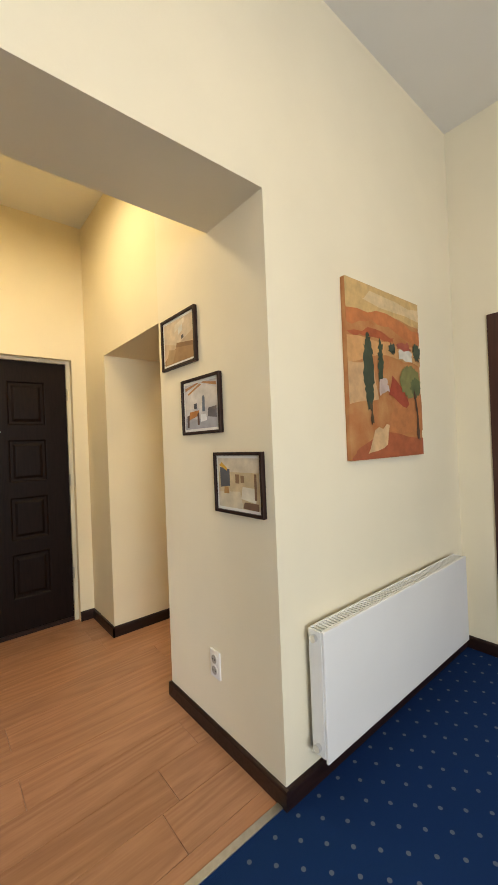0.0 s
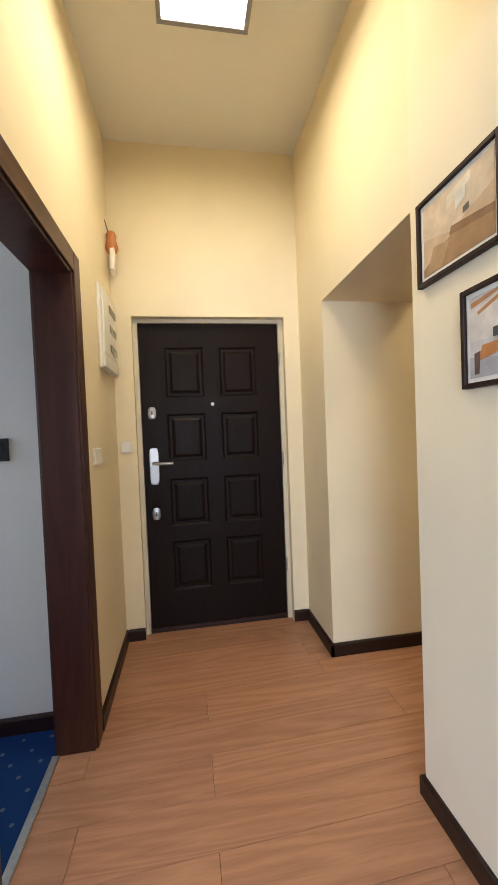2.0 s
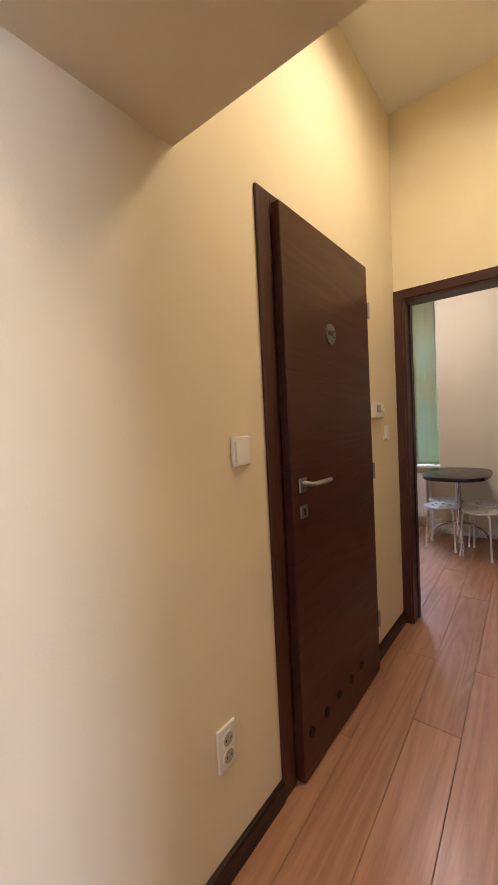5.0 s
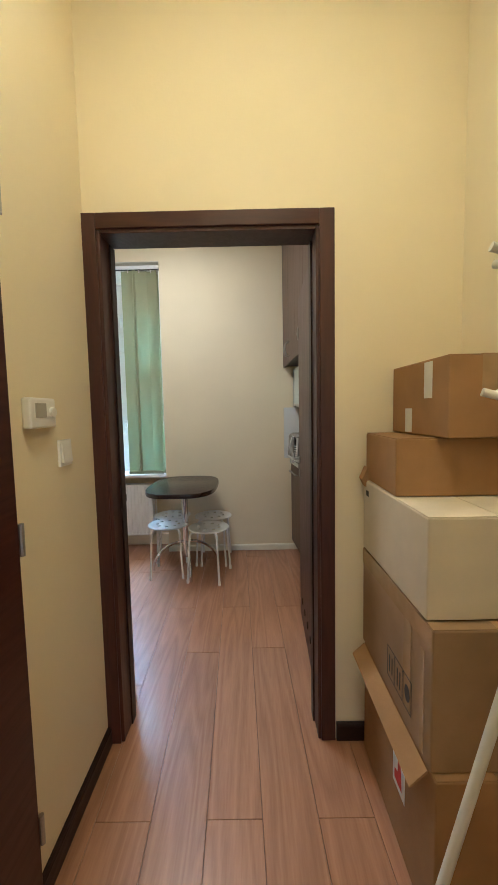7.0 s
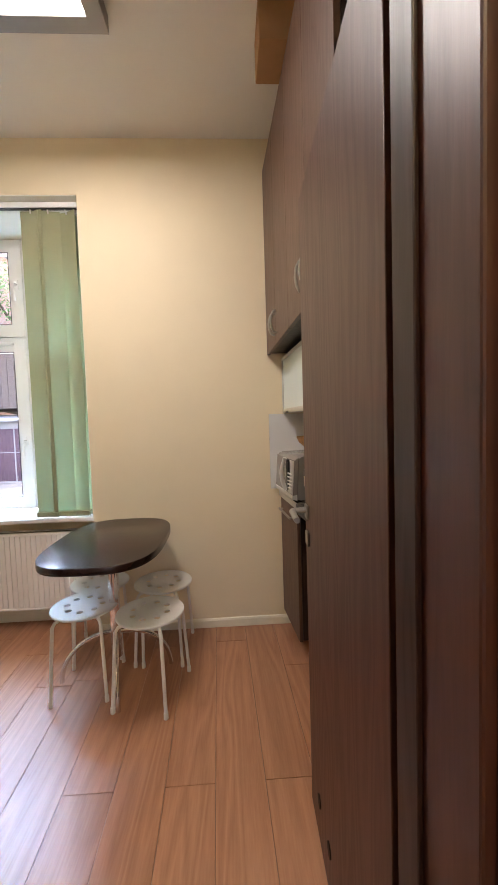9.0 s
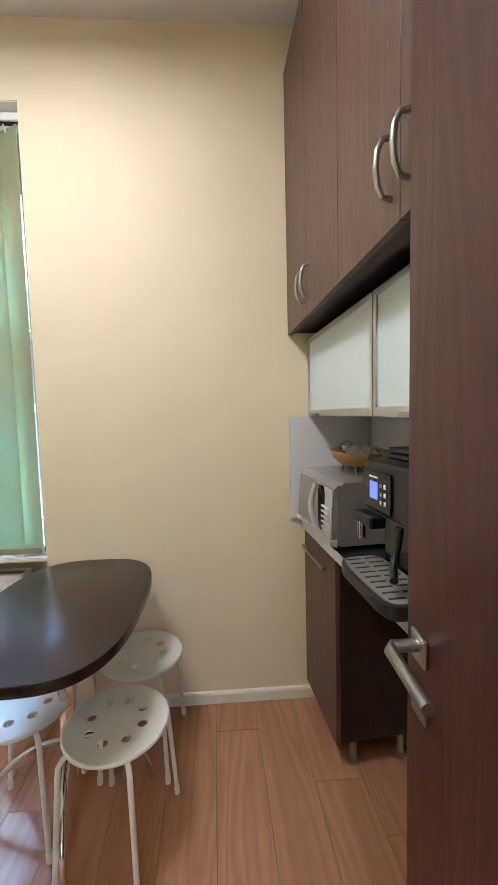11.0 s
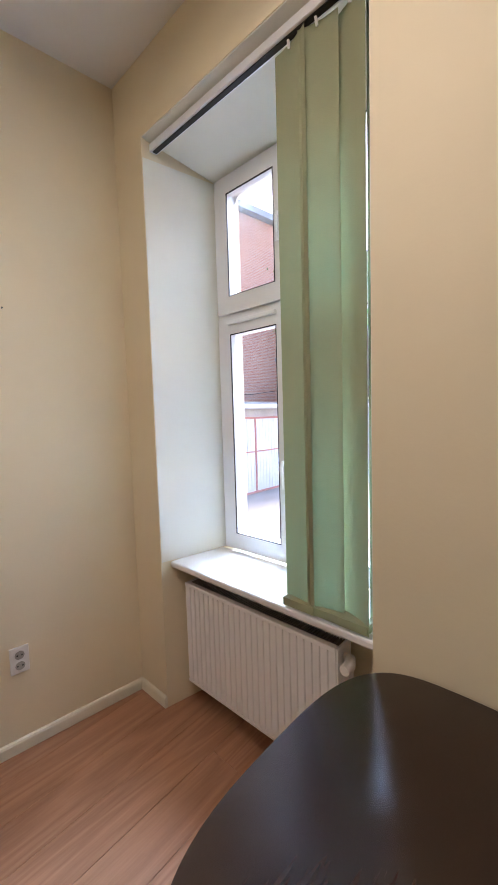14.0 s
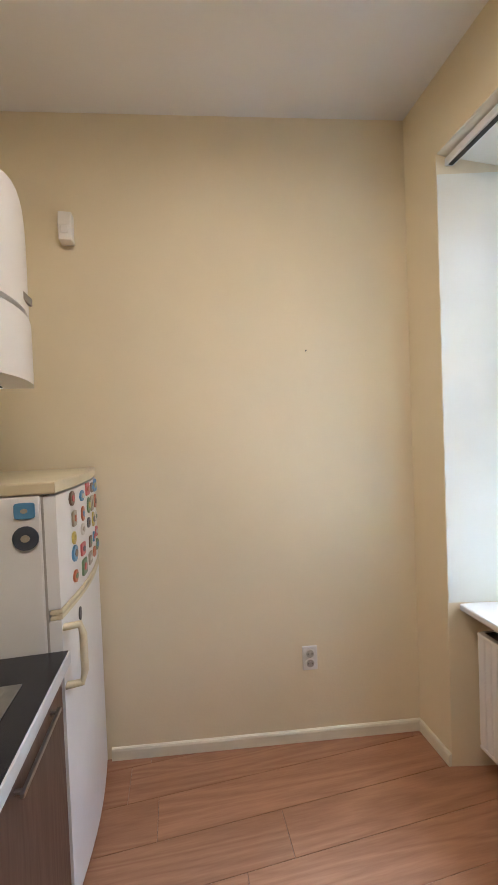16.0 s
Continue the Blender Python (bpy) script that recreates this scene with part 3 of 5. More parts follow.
# ---- vertical blind ----
bl = thing("vertical_blind", (4.55, 2.2, 2.7), "green fabric vertical blind drawn to one side", "blind")
part("track", box(4.535, 4.575, 1.962, 3.035, 2.695, 2.728, 0.004), PVC, bl, "white aluminium blind rail")
# uncut slot: a black strip carries its shade
part("track_slot", box(4.545, 4.565, 1.97, 3.02, 2.691, 2.696), BLACK, bl, "dark strip for the shaded slot under the rail")
for k, (y0, y1, xa, xb) in enumerate([(2.185, 2.325, 4.545, 4.575), (2.085, 2.215, 4.578, 4.55), (1.985, 2.10, 4.548, 4.60), (1.965, 2.01, 4.59, 4.61)]):
    bm = bmesh.new()
    cols = 6
    rows = []
    for j in range(2):
        z = 2.69 if j == 0 else 0.76
        row = []
        for i in range(cols):
            u = i / (cols - 1)
            row.append((xa + (xb - xa) * u + 0.008 * math.sin(u * math.pi), y0 + (y1 - y0) * u, z))
        rows.append(row)
    f = [[bm.verts.new(p) for p in row] for row in rows]
    g = [[bm.verts.new((p[0] + 0.0012, p[1], p[2])) for p in row] for row in rows]
    for i in range(cols - 1):
        bm.faces.new((f[0][i], f[0][i + 1], f[1][i + 1], f[1][i]))
        bm.faces.new((g[0][i + 1], g[0][i], g[1][i], g[1][i + 1]))
    s = part("slat", bm, BLINDM, bl, smooth=True)
    part("bottom_weight", box(min(xa, xb) - 0.002, max(xa, xb) + 0.004, y0 + 0.004, y1 - 0.004, 0.762, 0.792, 0.002), BLINDM, s)
    ym = (y0 + y1) / 2
    part("carrier", tube([((xa + xb) / 2, ym, 2.67), (4.556, ym, 2.695)], 0.005, 8), PLASTIC, s)
part("bottom_chain", tube([(4.56, 1.98 + 0.28 * i / 20, 0.768 - 0.012 * abs(math.sin(i / 20 * math.pi * 3))) for i in range(21)], 0.0022, 6), PLASTIC, bl, "white bead chain")
part("cord", tube([(4.585, 1.972, 2.69), (4.58, 1.968, 1.6), (4.575, 1.966, 1.22), (4.565, 1.966, 1.14), (4.56, 1.972, 1.20), (4.575, 1.972, 1.9), (4.585, 1.975, 2.69)], 0.002, 6), PLASTIC, bl, "white pull cord")


# ---- table ----
def table():
    t = thing("dining_table", (4.06, 1.715, 0), "dark wood-grain oval table on a chrome column", "table")
    part("tabletop", prism(disc_pts(4.07, 1.703, 0.419, 0.284, 64, 3.1), 0.710, 0.745, bev=0.004), TABW, t, smooth=True)
    part("column", tube([(4.05, 1.70, 0.12), (4.05, 1.70, 0.705)], 0.027, 20), CHROME, t, smooth=True)
    part("mounting_plate", prism(disc_pts(4.05, 1.70, 0.09, 0.09, 24), 0.700, 0.710), CHROME, t)
    for a in (196, 97, 285, 14):
        c, s = math.cos(radians(a)), math.sin(radians(a))
        pts = []
        for k in range(13):
            u = k / 12
            ang = u * math.pi / 2
            r = 0.02 + 0.26 * math.sin(ang) ** 1.0
            z = 0.012 + 0.24 * math.cos(ang) ** 1.0
            pts.append((4.05 + c * r, 1.70 + s * r, z))
        part("leg", tube(pts, 0.012, 12), CHROME, t, smooth=True)


table()


# ---- stools ----
def stool():
    s = thing("stool", (0, 0, 0), "white metal stool with round holes in its seat", "stool", group="stools at the table")
    R, H = 0.16, 0.415
    tmp = bmesh.new()
    holes = [(0.088 * math.cos(2 * math.pi * k / 8), 0.088 * math.sin(2 * math.pi * k / 8)) for k in range(8)]
    # seat as wedges round each hole, so that the holes go through
    n = 8
    def ringpts(k):
        a0 = 2 * math.pi * k / n
        hx, hy = holes[k]
        inner, outer = [], []
        m = 12
        for j in range(m):
            b = a0 + 2 * math.pi * j / m
            inner.append((hx + 0.0165 * math.cos(b), hy + 0.0165 * math.sin(b)))
        corners = []
        lo, hi = a0 - math.pi / n, a0 + math.pi / n
        for q in (0, 1, 2, 3, 4):
            ang = lo + (hi - lo) * q / 4
            corners.append((R * math.cos(ang), R * math.sin(ang)))
        for q in (0, 1, 2):
            ang = hi - (hi - lo) * q / 2
            corners.append((0.045 * math.cos(ang), 0.045 * math.sin(ang)))
        return inner, corners
    for z, flip in ((H, False), (H - 0.006, True)):
        for k in range(n):
            inner, corners = ringpts(k)
            hx, hy = holes[k]
            iv = [tmp.verts.new((x, y, z)) for x, y in inner]
            cv = [tmp.verts.new((x, y, z)) for x, y in corners]
            edges = [tmp.edges.new((iv[j], iv[(j + 1) % 12])) for j in range(12)] + [tmp.edges.new((cv[j], cv[(j + 1) % len(cv)])) for j in range(len(cv))]
            bmesh.ops.triangle_fill(tmp, edges=edges, use_beauty=True)
        cen = [tmp.verts.new((0.045 * math.cos(2 * math.pi * (q / 2 + 0.0) / n), 0.045 * math.sin(2 * math.pi * (q / 2) / n), z)) for q in range(16)]
        tmp.faces.new(cen)
    for k in range(n):
        inner, _ = ringpts(k)
        a = [tmp.verts.new((x, y, H)) for x, y in inner]
        b = [tmp.verts.new((x, y, H - 0.006)) for x, y in inner]
        for j in range(12):
            tmp.faces.new((a[j], a[(j + 1) % 12], b[(j + 1) % 12], b[j]))
    bmesh.ops.remove_doubles(tmp, verts=tmp.verts, dist=0.0005)
    bmesh.ops.recalc_face_normals(tmp, faces=tmp.faces)
    part("seat", tmp, STOOLW, s)
    part("rim", tube([(R * math.cos(2 * math.pi * k / 40), R * math.sin(2 * math.pi * k / 40), H - 0.006) for k in range(40)], 0.007, 8, closed=True), STOOLW, s, smooth=True)
    for a in (38, 142, 218, 322):
        c, sn = math.cos(radians(a)), math.sin(radians(a))
        pts = [(c * 0.125, sn * 0.125, H - 0.018), (c * 0.14, sn * 0.14, H - 0.018), (c * 0.168, sn * 0.168, H - 0.022), (c * 0.182, sn * 0.182, H - 0.04), (c * 0.186, sn * 0.186, H - 0.08), (c * 0.212, sn * 0.212, 0.012)]
        leg = part("leg", tube(pts, 0.0085, 10), STOOLW, s, smooth=True)
        part("foot_cap", tube([(c * 0.2112, sn * 0.2112, 0.03), (c * 0.212, sn * 0.212, 0.0)], 0.0105, 10), PLASTIC, leg)
    return s


STOOLW = mat("white_powder_coat", (0.74, 0.73, 0.70), 0.4, var=0.02, scale=8)
st = stool()
st.matrix_basis = pose(4.03, 1.845, 0, 0, 0, 4)
copy_thing(st, pose(3.925, 1.488, 0, 0, 0, -12))
copy_thing(st, pose(4.32, 1.865, 0, 0, 0, 10))
copy_thing(st, pose(4.28, 1.485, 0, 0, 0, -4))


# ---- kitchen cabinets on the south wall ----
def bow_handle(parent, x, y, z, h=0.115):
    bm = tube([(x, y, z - h / 2), (x, y + 0.018, z - h / 2 + 0.004), (x, y + 0.028, z - h / 2 + 0.025), (x, y + 0.032, z), (x, y + 0.028, z + h / 2 - 0.025), (x, y + 0.018, z + h / 2 - 0.004), (x, y, z + h / 2)], 0.006, 10)
    part("handle", bm, STEEL, parent, "brushed steel bow handle", True)


def wall_cabinet(x0, x1, first):
    c = thing("wall_cabinet", (4.5, 0.81, 1.75), "tall brown laminate wall cabinet with two doors", "cabinet", group="wall cabinets")
    part("body", box(x0, x1, 0.45, 0.788, 1.765, 2.88), CABD, c, "dark cabinet carcass")
    xm = (x0 + x1) / 2
    for a, b, hx in ((x0 + 0.001, xm - 0.0015, xm - 0.035), (xm + 0.0015, x1 - 0.001, xm + 0.035)):
        d = part("door", box(a, b, 0.79, 0.81, 1.755, 2.88, 0.0015), CABW, c)
        bow_handle(d, hx, 0.81, 1.868)
    swing(c, 4.5, 0.81, 2.4)
    return c


wall_cabinet(3.803, 4.497, 0)
wall_cabinet(3.108, 3.802, 1)
u = thing("glass_cabinet", (4.49, 0.72, 1.39), "low wall cabinet with frosted lift-up glass doors", "cabinet", group="glass cabinets")
part("body", box(3.802, 4.495, 0.44, 0.698, 1.385, 1.735), PLASTIC, u)
def glass_door(parent, x0, x1):
    z0, z1, w = 1.383, 1.733, 0.018
    d = part("door", boxes((x0, x0 + w, 0.70, 0.72, z0, z1), (x1 - w, x1, 0.70, 0.72, z0, z1), (x0 + w, x1 - w, 0.70, 0.72, z0, z0 + w + 0.008), (x0 + w, x1 - w, 0.70, 0.72, z1 - w, z1)), ALU, parent, "aluminium door frame")
    part("pane", box(x0 + w, x1 - w, 0.704, 0.714, z0 + w + 0.008, z1 - w), FROST, d, "frosted greenish glass")
    part("handle", box(x0 + 0.52, x0 + 0.58, 0.72, 0.736, z0 - 0.004, z0 + 0.012, 0.003), STEEL, d)
glass_door(u, 3.804, 4.493)
swing(u, 4.5, 0.72, 3.0)
u2 = thing("glass_cabinet", (4.49, 0.72, 1.39), "low wall cabinet with frosted lift-up glass doors", "cabinet", group="glass cabinets")
part("body", box(3.05, 3.80, 0.44, 0.698, 1.385, 1.735), PLASTIC, u2)
glass_door(u2, 3.052, 3.798)
swing(u2, 4.5, 0.72, 3.0)

solid("splashback", merge(box(4.488, 4.498, 0.43, 0.81, 0.90, 1.38), prism([(3.0, 0.284), (4.487, 0.412), (4.487, 0.422), (3.0, 0.294)], 0.90, 1.385)), BACKSPL, "smooth white splashback panel behind the worktop", "splashback", kind="structure")
wt = thing("worktop", (3.7, 0.53, 0.85), "black stone-effect worktop with a pale edge", "worktop")
part("slab", box(2.95, 4.495, 0.40, 0.715, 0.855, 0.89, 0.002), STONE, wt)
part("edge_band", box(2.95, 4.495, 0.716, 0.722, 0.855, 0.889, 0.001), WORKEDGE, wt, "pale metallic edge band")
part("support_panel", box(2.95, 2.97, 0.40, 0.70, 0, 0.854), CABD, wt)
swing(wt, 4.09, 0.712, 5.0)
bc = thing("base_cabinet", (4.3, 0.53, 0.1), "dark brown base cabinet with a bar handle", "cabinet")
part("body", box(4.10, 4.494, 0.345, 0.69, 0.105, 0.853, 0.001), CABD, bc)
d = part("door", box(4.10, 4.492, 0.692, 0.711, 0.10, 0.845, 0.0015), CABW, bc)
part("handle", boxes((4.17, 4.45, 0.728, 0.738, 0.775, 0.787), (4.18, 4.19, 0.711, 0.73, 0.777, 0.785), (4.43, 4.44, 0.711, 0.73, 0.777, 0.785), bev=0.002), STEEL, d)
for x, y in ((4.13, 0.63), (4.13, 0.43), (4.46, 0.63), (4.46, 0.43)):
    part("leg", tube([(x, y, 0.0), (x, y, 0.012), (x, y, 0.0121), (x, y, 0.105)], [0.024, 0.024, 0.015, 0.015], 14), STEEL, bc, smooth=True)

swing(bc, 4.09, 0.712, 5.0)


# ---- microwave ----
def microwave():
    m = thing("microwave", (4.28, 0.55, 0.89), "silver microwave oven with a curved door handle", "microwave")
    part("housing", prism([(0.70, 0.905), (0.715, 0.91), (0.70, 1.13), (0.69, 1.14), (0.40, 1.15), (0.39, 0.905)], 4.065, 4.487, axis=0), SILVERD, m)
    for x, y in ((4.1, 0.45), (4.45, 0.45), (4.1, 0.66), (4.45, 0.66)):
        part("foot", tube([(x, y, 0.889), (x, y, 0.872)], 0.012, 10), BLACK, m)
    f = part("door", prism([(0.716, 0.912), (0.736, 0.925), (0.722, 1.12), (0.704, 1.135)], 4.07, 4.485, axis=0), SILVERD, m, "mirrored grey microwave door")
    part("trim", prism([(0.715, 0.903), (0.743, 0.912), (0.742, 0.930), (0.716, 0.934)], 4.066, 4.487, axis=0), SILVER, m)
    part("control_panel", prism([(0.737, 0.935), (0.741, 0.937), (0.728, 1.115), (0.724, 1.115)], 4.075, 4.20, axis=0), SILVER, m)
    pts = [(4.196 + 0.016 * math.sin(k / 10 * math.pi), 0.745 + 0.018 * math.sin(k / 10 * math.pi), 1.125 - 0.185 * k / 10) for k in range(11)]
    part("handle", tube(pts, 0.012, 10), SILVER, f, smooth=True)
    part("handle_recess", prism(disc_pts(4.170, 1.03, 0.026, 0.088, 20, 2.6), 0.730, 0.742, axis=1), BLACKG, f, "black recess behind the handle")
    for k in range(5):
        part("button", box(4.085, 4.150, 0.738, 0.747, 0.962 + 0.020 * k, 0.968 + 0.020 * k, 0.001), PLASTIC, m)
    swing(m, 4.09, 0.712, 6.0)


microwave()


# ---- basket ----
def basket():
    b = thing("basket", (4.27, 0.55, 1.151), "oval wicker basket with napkins on the microwave", "basket")
    bm = bmesh.new()
    n, rings = 36, []
    prof = [(0.06, 1.178), (0.11, 1.182), (0.15, 1.205), (0.17, 1.238), (0.164, 1.238), (0.145, 1.208), (0.105, 1.187), (0.05, 1.184)]
    for r, z in prof:
        rings.append([bm.verts.new((4.27 + r * math.cos(2 * math.pi * k / n), 0.555 + 0.68 * r * math.sin(2 * math.pi * k / n), z)) for k in range(n)])
    for i in range(len(rings) - 1):
        for k in range(n):
            bm.faces.new((rings[i][k], rings[i][(k + 1) % n], rings[i + 1][(k + 1) % n], rings[i + 1][k]))
    bm.faces.new(rings[0])
    bm.faces.new(rings[-1])
    bmesh.ops.recalc_face_normals(bm, faces=bm.faces)
    part("bowl", bm, WICKER, b, smooth=True)
    for s in (-1, 1):
        x = 4.27 + s * 0.168
        part("handle", tube([(x + s * 0.004 * math.sin(a), 0.555 + 0.03 * math.cos(a), 1.225 + 0.038 * math.sin(a)) for a in [math.pi * k / 10 for k in range(11)]], 0.0035, 8), STEEL, b, smooth=True)
        for y in (0.52, 0.60):
            part("foot", tube([(4.27 + s * 0.075, y, 1.182), (4.27 + s * 0.085, y, 1.149)], 0.004, 8), STEEL, b)


basket()
bm = bmesh.new()
G = 10
vs = [[bm.verts.new((4.17 + 0.2 * i / G, 0.50 + 0.11 * j / G, 1.20 + 0.035 * abs(math.sin(i * 1.3) * math.cos(j * 0.7)) + 0.03 * (i / G))) for j in range(G + 1)] for i in range(G + 1)]
for i in range(G):
    for j in range(G):
        bm.faces.new((vs[i][j], vs[i + 1][j], vs[i + 1][j + 1], vs[i][j + 1]))
bmesh.ops.solidify(bm, geom=bm.faces[:], thickness=0.012)
solid("napkin", bm, TOWEL, "crumpled white napkins lying in the wicker basket", "napkin", smooth=True)


# ---- coffee machine ----
def coffee_machine():
    c = thing("coffee_machine", (3.62, 0.55, 0.89), "black automatic coffee machine with a blue display", "coffee machine")
    part("body", box(3.44, 3.80, 0.39, 0.63, 0.892, 1.27, 0.012), BLACKG, c)
    part("top_lid", box(3.45, 3.79, 0.40, 0.62, 1.271, 1.286, 0.005), BLACK, c)
    part("bean_hopper", box(3.50, 3.74, 0.42, 0.58, 1.287, 1.31, 0.006), BLACKG, c)
    hd = part("brew_head", box(3.50, 3.79, 0.631, 0.70, 1.10, 1.255, 0.010), BLACK, c)
    part("control_panel", box(3.62, 3.785, 0.701, 0.706, 1.115, 1.225, 0.002), BLACKG, hd, "glossy control panel")
    part("display", box(3.69, 3.735, 0.7065, 0.709, 1.145, 1.195, 0.001), SCREEN, hd, "lit blue display")
    for k in range(3):
        part("button", box(3.640, 3.652, 0.7065, 0.7095, 1.135 + 0.024 * k, 1.148 + 0.024 * k, 0.001), PLASTIC, hd)
        part("button", box(3.664, 3.674, 0.7065, 0.7095, 1.135 + 0.024 * k, 1.146 + 0.024 * k, 0.001), SILVER, hd)
    part("label_bar", box(3.69, 3.74, 0.7065, 0.708, 1.206, 1.211), PLASTIC, hd)
    part("spout", box(3.67, 3.78, 0.69, 0.74, 1.065, 1.10, 0.006), BLACK, c)
    part("nozzle", tube([(3.735, 0.735, 1.075), (3.735, 0.735, 1.025)], 0.012, 14), CHROME, c, "chrome coffee nozzle", True)
    part("steam_wand", tube([(3.60, 0.69, 1.09), (3.60, 0.70, 1.03), (3.58, 0.72, 0.99), (3.54, 0.74, 0.975)], 0.011, 10), BLACK, c, smooth=True)
    tr = part("drip_tray", prism(disc_pts(3.66, 0.705, 0.165, 0.075, 32, 5), 0.893, 0.93, bev=0.004), BLACK, c)
    g = part("tray_grille", prism(disc_pts(3.66, 0.705, 0.155, 0.066, 32, 5), 0.930, 0.934), SILVERD, tr, "metal drip grille")
    for k in range(9):
        x = 3.53 + 0.0325 * k
        part("slot", boxes((x, x + 0.006, 0.652, 0.700, 0.9335, 0.9352), (x, x + 0.006, 0.712, 0.758, 0.9335, 0.9352)), HOLESHADE, tr)
    part("grip", box(3.45, 3.55, 0.55, 0.58, 1.31, 1.35, 0.008), BLACK, c)
    c.location.x += 0.085
    swing(c, 4.09, 0.712, 5.0)


coffee_machine()
ct = thing("cardboard_box", (3.78, 0.68, 2.88), "brown cardboard box on top of the wall cabinets", "box")
part("carton", box(3.68, 3.89, 0.48, 0.89, 2.885, 3.06, 0.003), CARD, ct)
part("tape", box(3.679, 3.80, 0.66, 0.70, 3.0605, 3.0615), TAPE, ct)


# ---- kitchen door leaf ----
def lever(parent, x, y, z, out, along, plate=(0.04, 0.16), square=False):
    """A lever handle on a plate; out and along are +1 or -1."""
    w, h = plate
    h0 = z - h / 2
    part("back_plate", box(x - w / 2, x + w / 2, min(y, y + out * 0.008), max(y, y + out * 0.008), h0, h0 + h, 0.003 if square else 0.0038), STEEL, parent, "brushed steel plate")
    bm = tube([(x, y + out * 0.006, z + h * 0.1), (x, y + out * 0.045, z + h * 0.1), (x + along * 0.012, y + out * 0.052, z + h * 0.1), (x + along * 0.125, y + out * 0.052, z + h * 0.1)], [0.010, 0.009, 0.010, 0.009], 12)
    part("lever", bm, STEEL, parent, "brushed steel lever", True)


kd = thing("door_kitchen", (2.49, 0.845, 0), "open mahogany kitchen door with steel lever handle", "door", kind="structure")
leaf = part("leaf", box(2.570, 3.315, 0.808, 0.848, 0.012, 2.04, 0.002), MAHOG, kd)
# dark strip set into the hinge gap to stand for its shade
part("edge_strip", box(2.505, 2.5695, 0.812, 0.830, 0.014, 2.038), WENGE, leaf)
lever(leaf, 3.265, 0.848, 1.04, 1, -1, (0.045, 0.045), True)
part("lock_rose", box(3.243, 3.287, 0.848, 0.855, 0.93, 0.975, 0.003), STEEL, leaf)
for k in range(5):
    part("vent_hole", tube([(2.62 + 0.135 * k, 0.846, 0.16), (2.62 + 0.135 * k, 0.8515, 0.16)], 0.019, 16), HOLESHADE, leaf, "dark disc for the shade in a vent ring")
for z in (0.25, 1.02, 1.80):
    part("hinge", tube([(2.492, 0.842, z - 0.05), (2.492, 0.842, z + 0.05)], 0.008, 10), STEEL, kd)
kd.rotation_euler = (0, 0, radians(-2.2))

# ---- toilet door ----
wd = thing("door_toilet", (1.4, 1.70, 0), "closed mahogany toilet door with vent holes", "door", kind="structure")
leaf = part("leaf", box(0.985, 1.762, 1.692, 1.73, 0.012, 2.065, 0.003), MAHOGH, wd)
lever(leaf, 1.055, 1.692, 1.085, -1, 1, (0.052, 0.052), True)
part("lock_rose", box(1.03, 1.08, 1.685, 1.692, 0.965, 1.012, 0.003), STEEL, leaf)
# black bar in place of the shade in the lock slot
part("lock_slot", box(1.052, 1.058, 1.683, 1.6855, 0.975, 1.0), BLACK, leaf)
for k in range(5):
    x = 1.05 + 0.118 * k
    part("vent_hole", tube([(x, 1.693, 0.165), (x, 1.6885, 0.165)], 0.019, 18), HOLESHADE, leaf, "dark disc for the shade in a vent ring")
sg = part("sign_plate", prism(disc_pts(1.335, 1.668, 0.042, 0.042, 32), 1.687, 1.6915, axis=1), STEEL, leaf, "round steel sign")


def text_mesh(words, size, name="lettering"):
    cu = bpy.data.curves.new(name, "FONT")
    cu.body, cu.size, cu.extrude = words, size, 0.0006
    cu.align_x, cu.align_y = "CENTER", "CENTER"
    ob = bpy.data.objects.new(name, cu)
    scene.collection.objects.link(ob)
    me = bpy.data.meshes.new_from_object(ob.evaluated_get(bpy.context.evaluated_depsgraph_get()))
    bpy.data.objects.remove(ob)
    return me


me = text_mesh("WC", 0.04)
me.materials.append(INK)
tx = new("lettering", me)
tx.parent = leaf
tx.matrix_basis = Matrix.Translation(Vector((1.335, 1.6862, 1.668)) - origin(leaf)) @ pose(0, 0, 0, 90, 0, 0)
for z in (0.28, 1.05, 1.85):
    part("hinge", tube([(1.768, 1.69, z - 0.04), (1.768, 1.69, z + 0.04)], 0.007, 10), STEEL, wd)


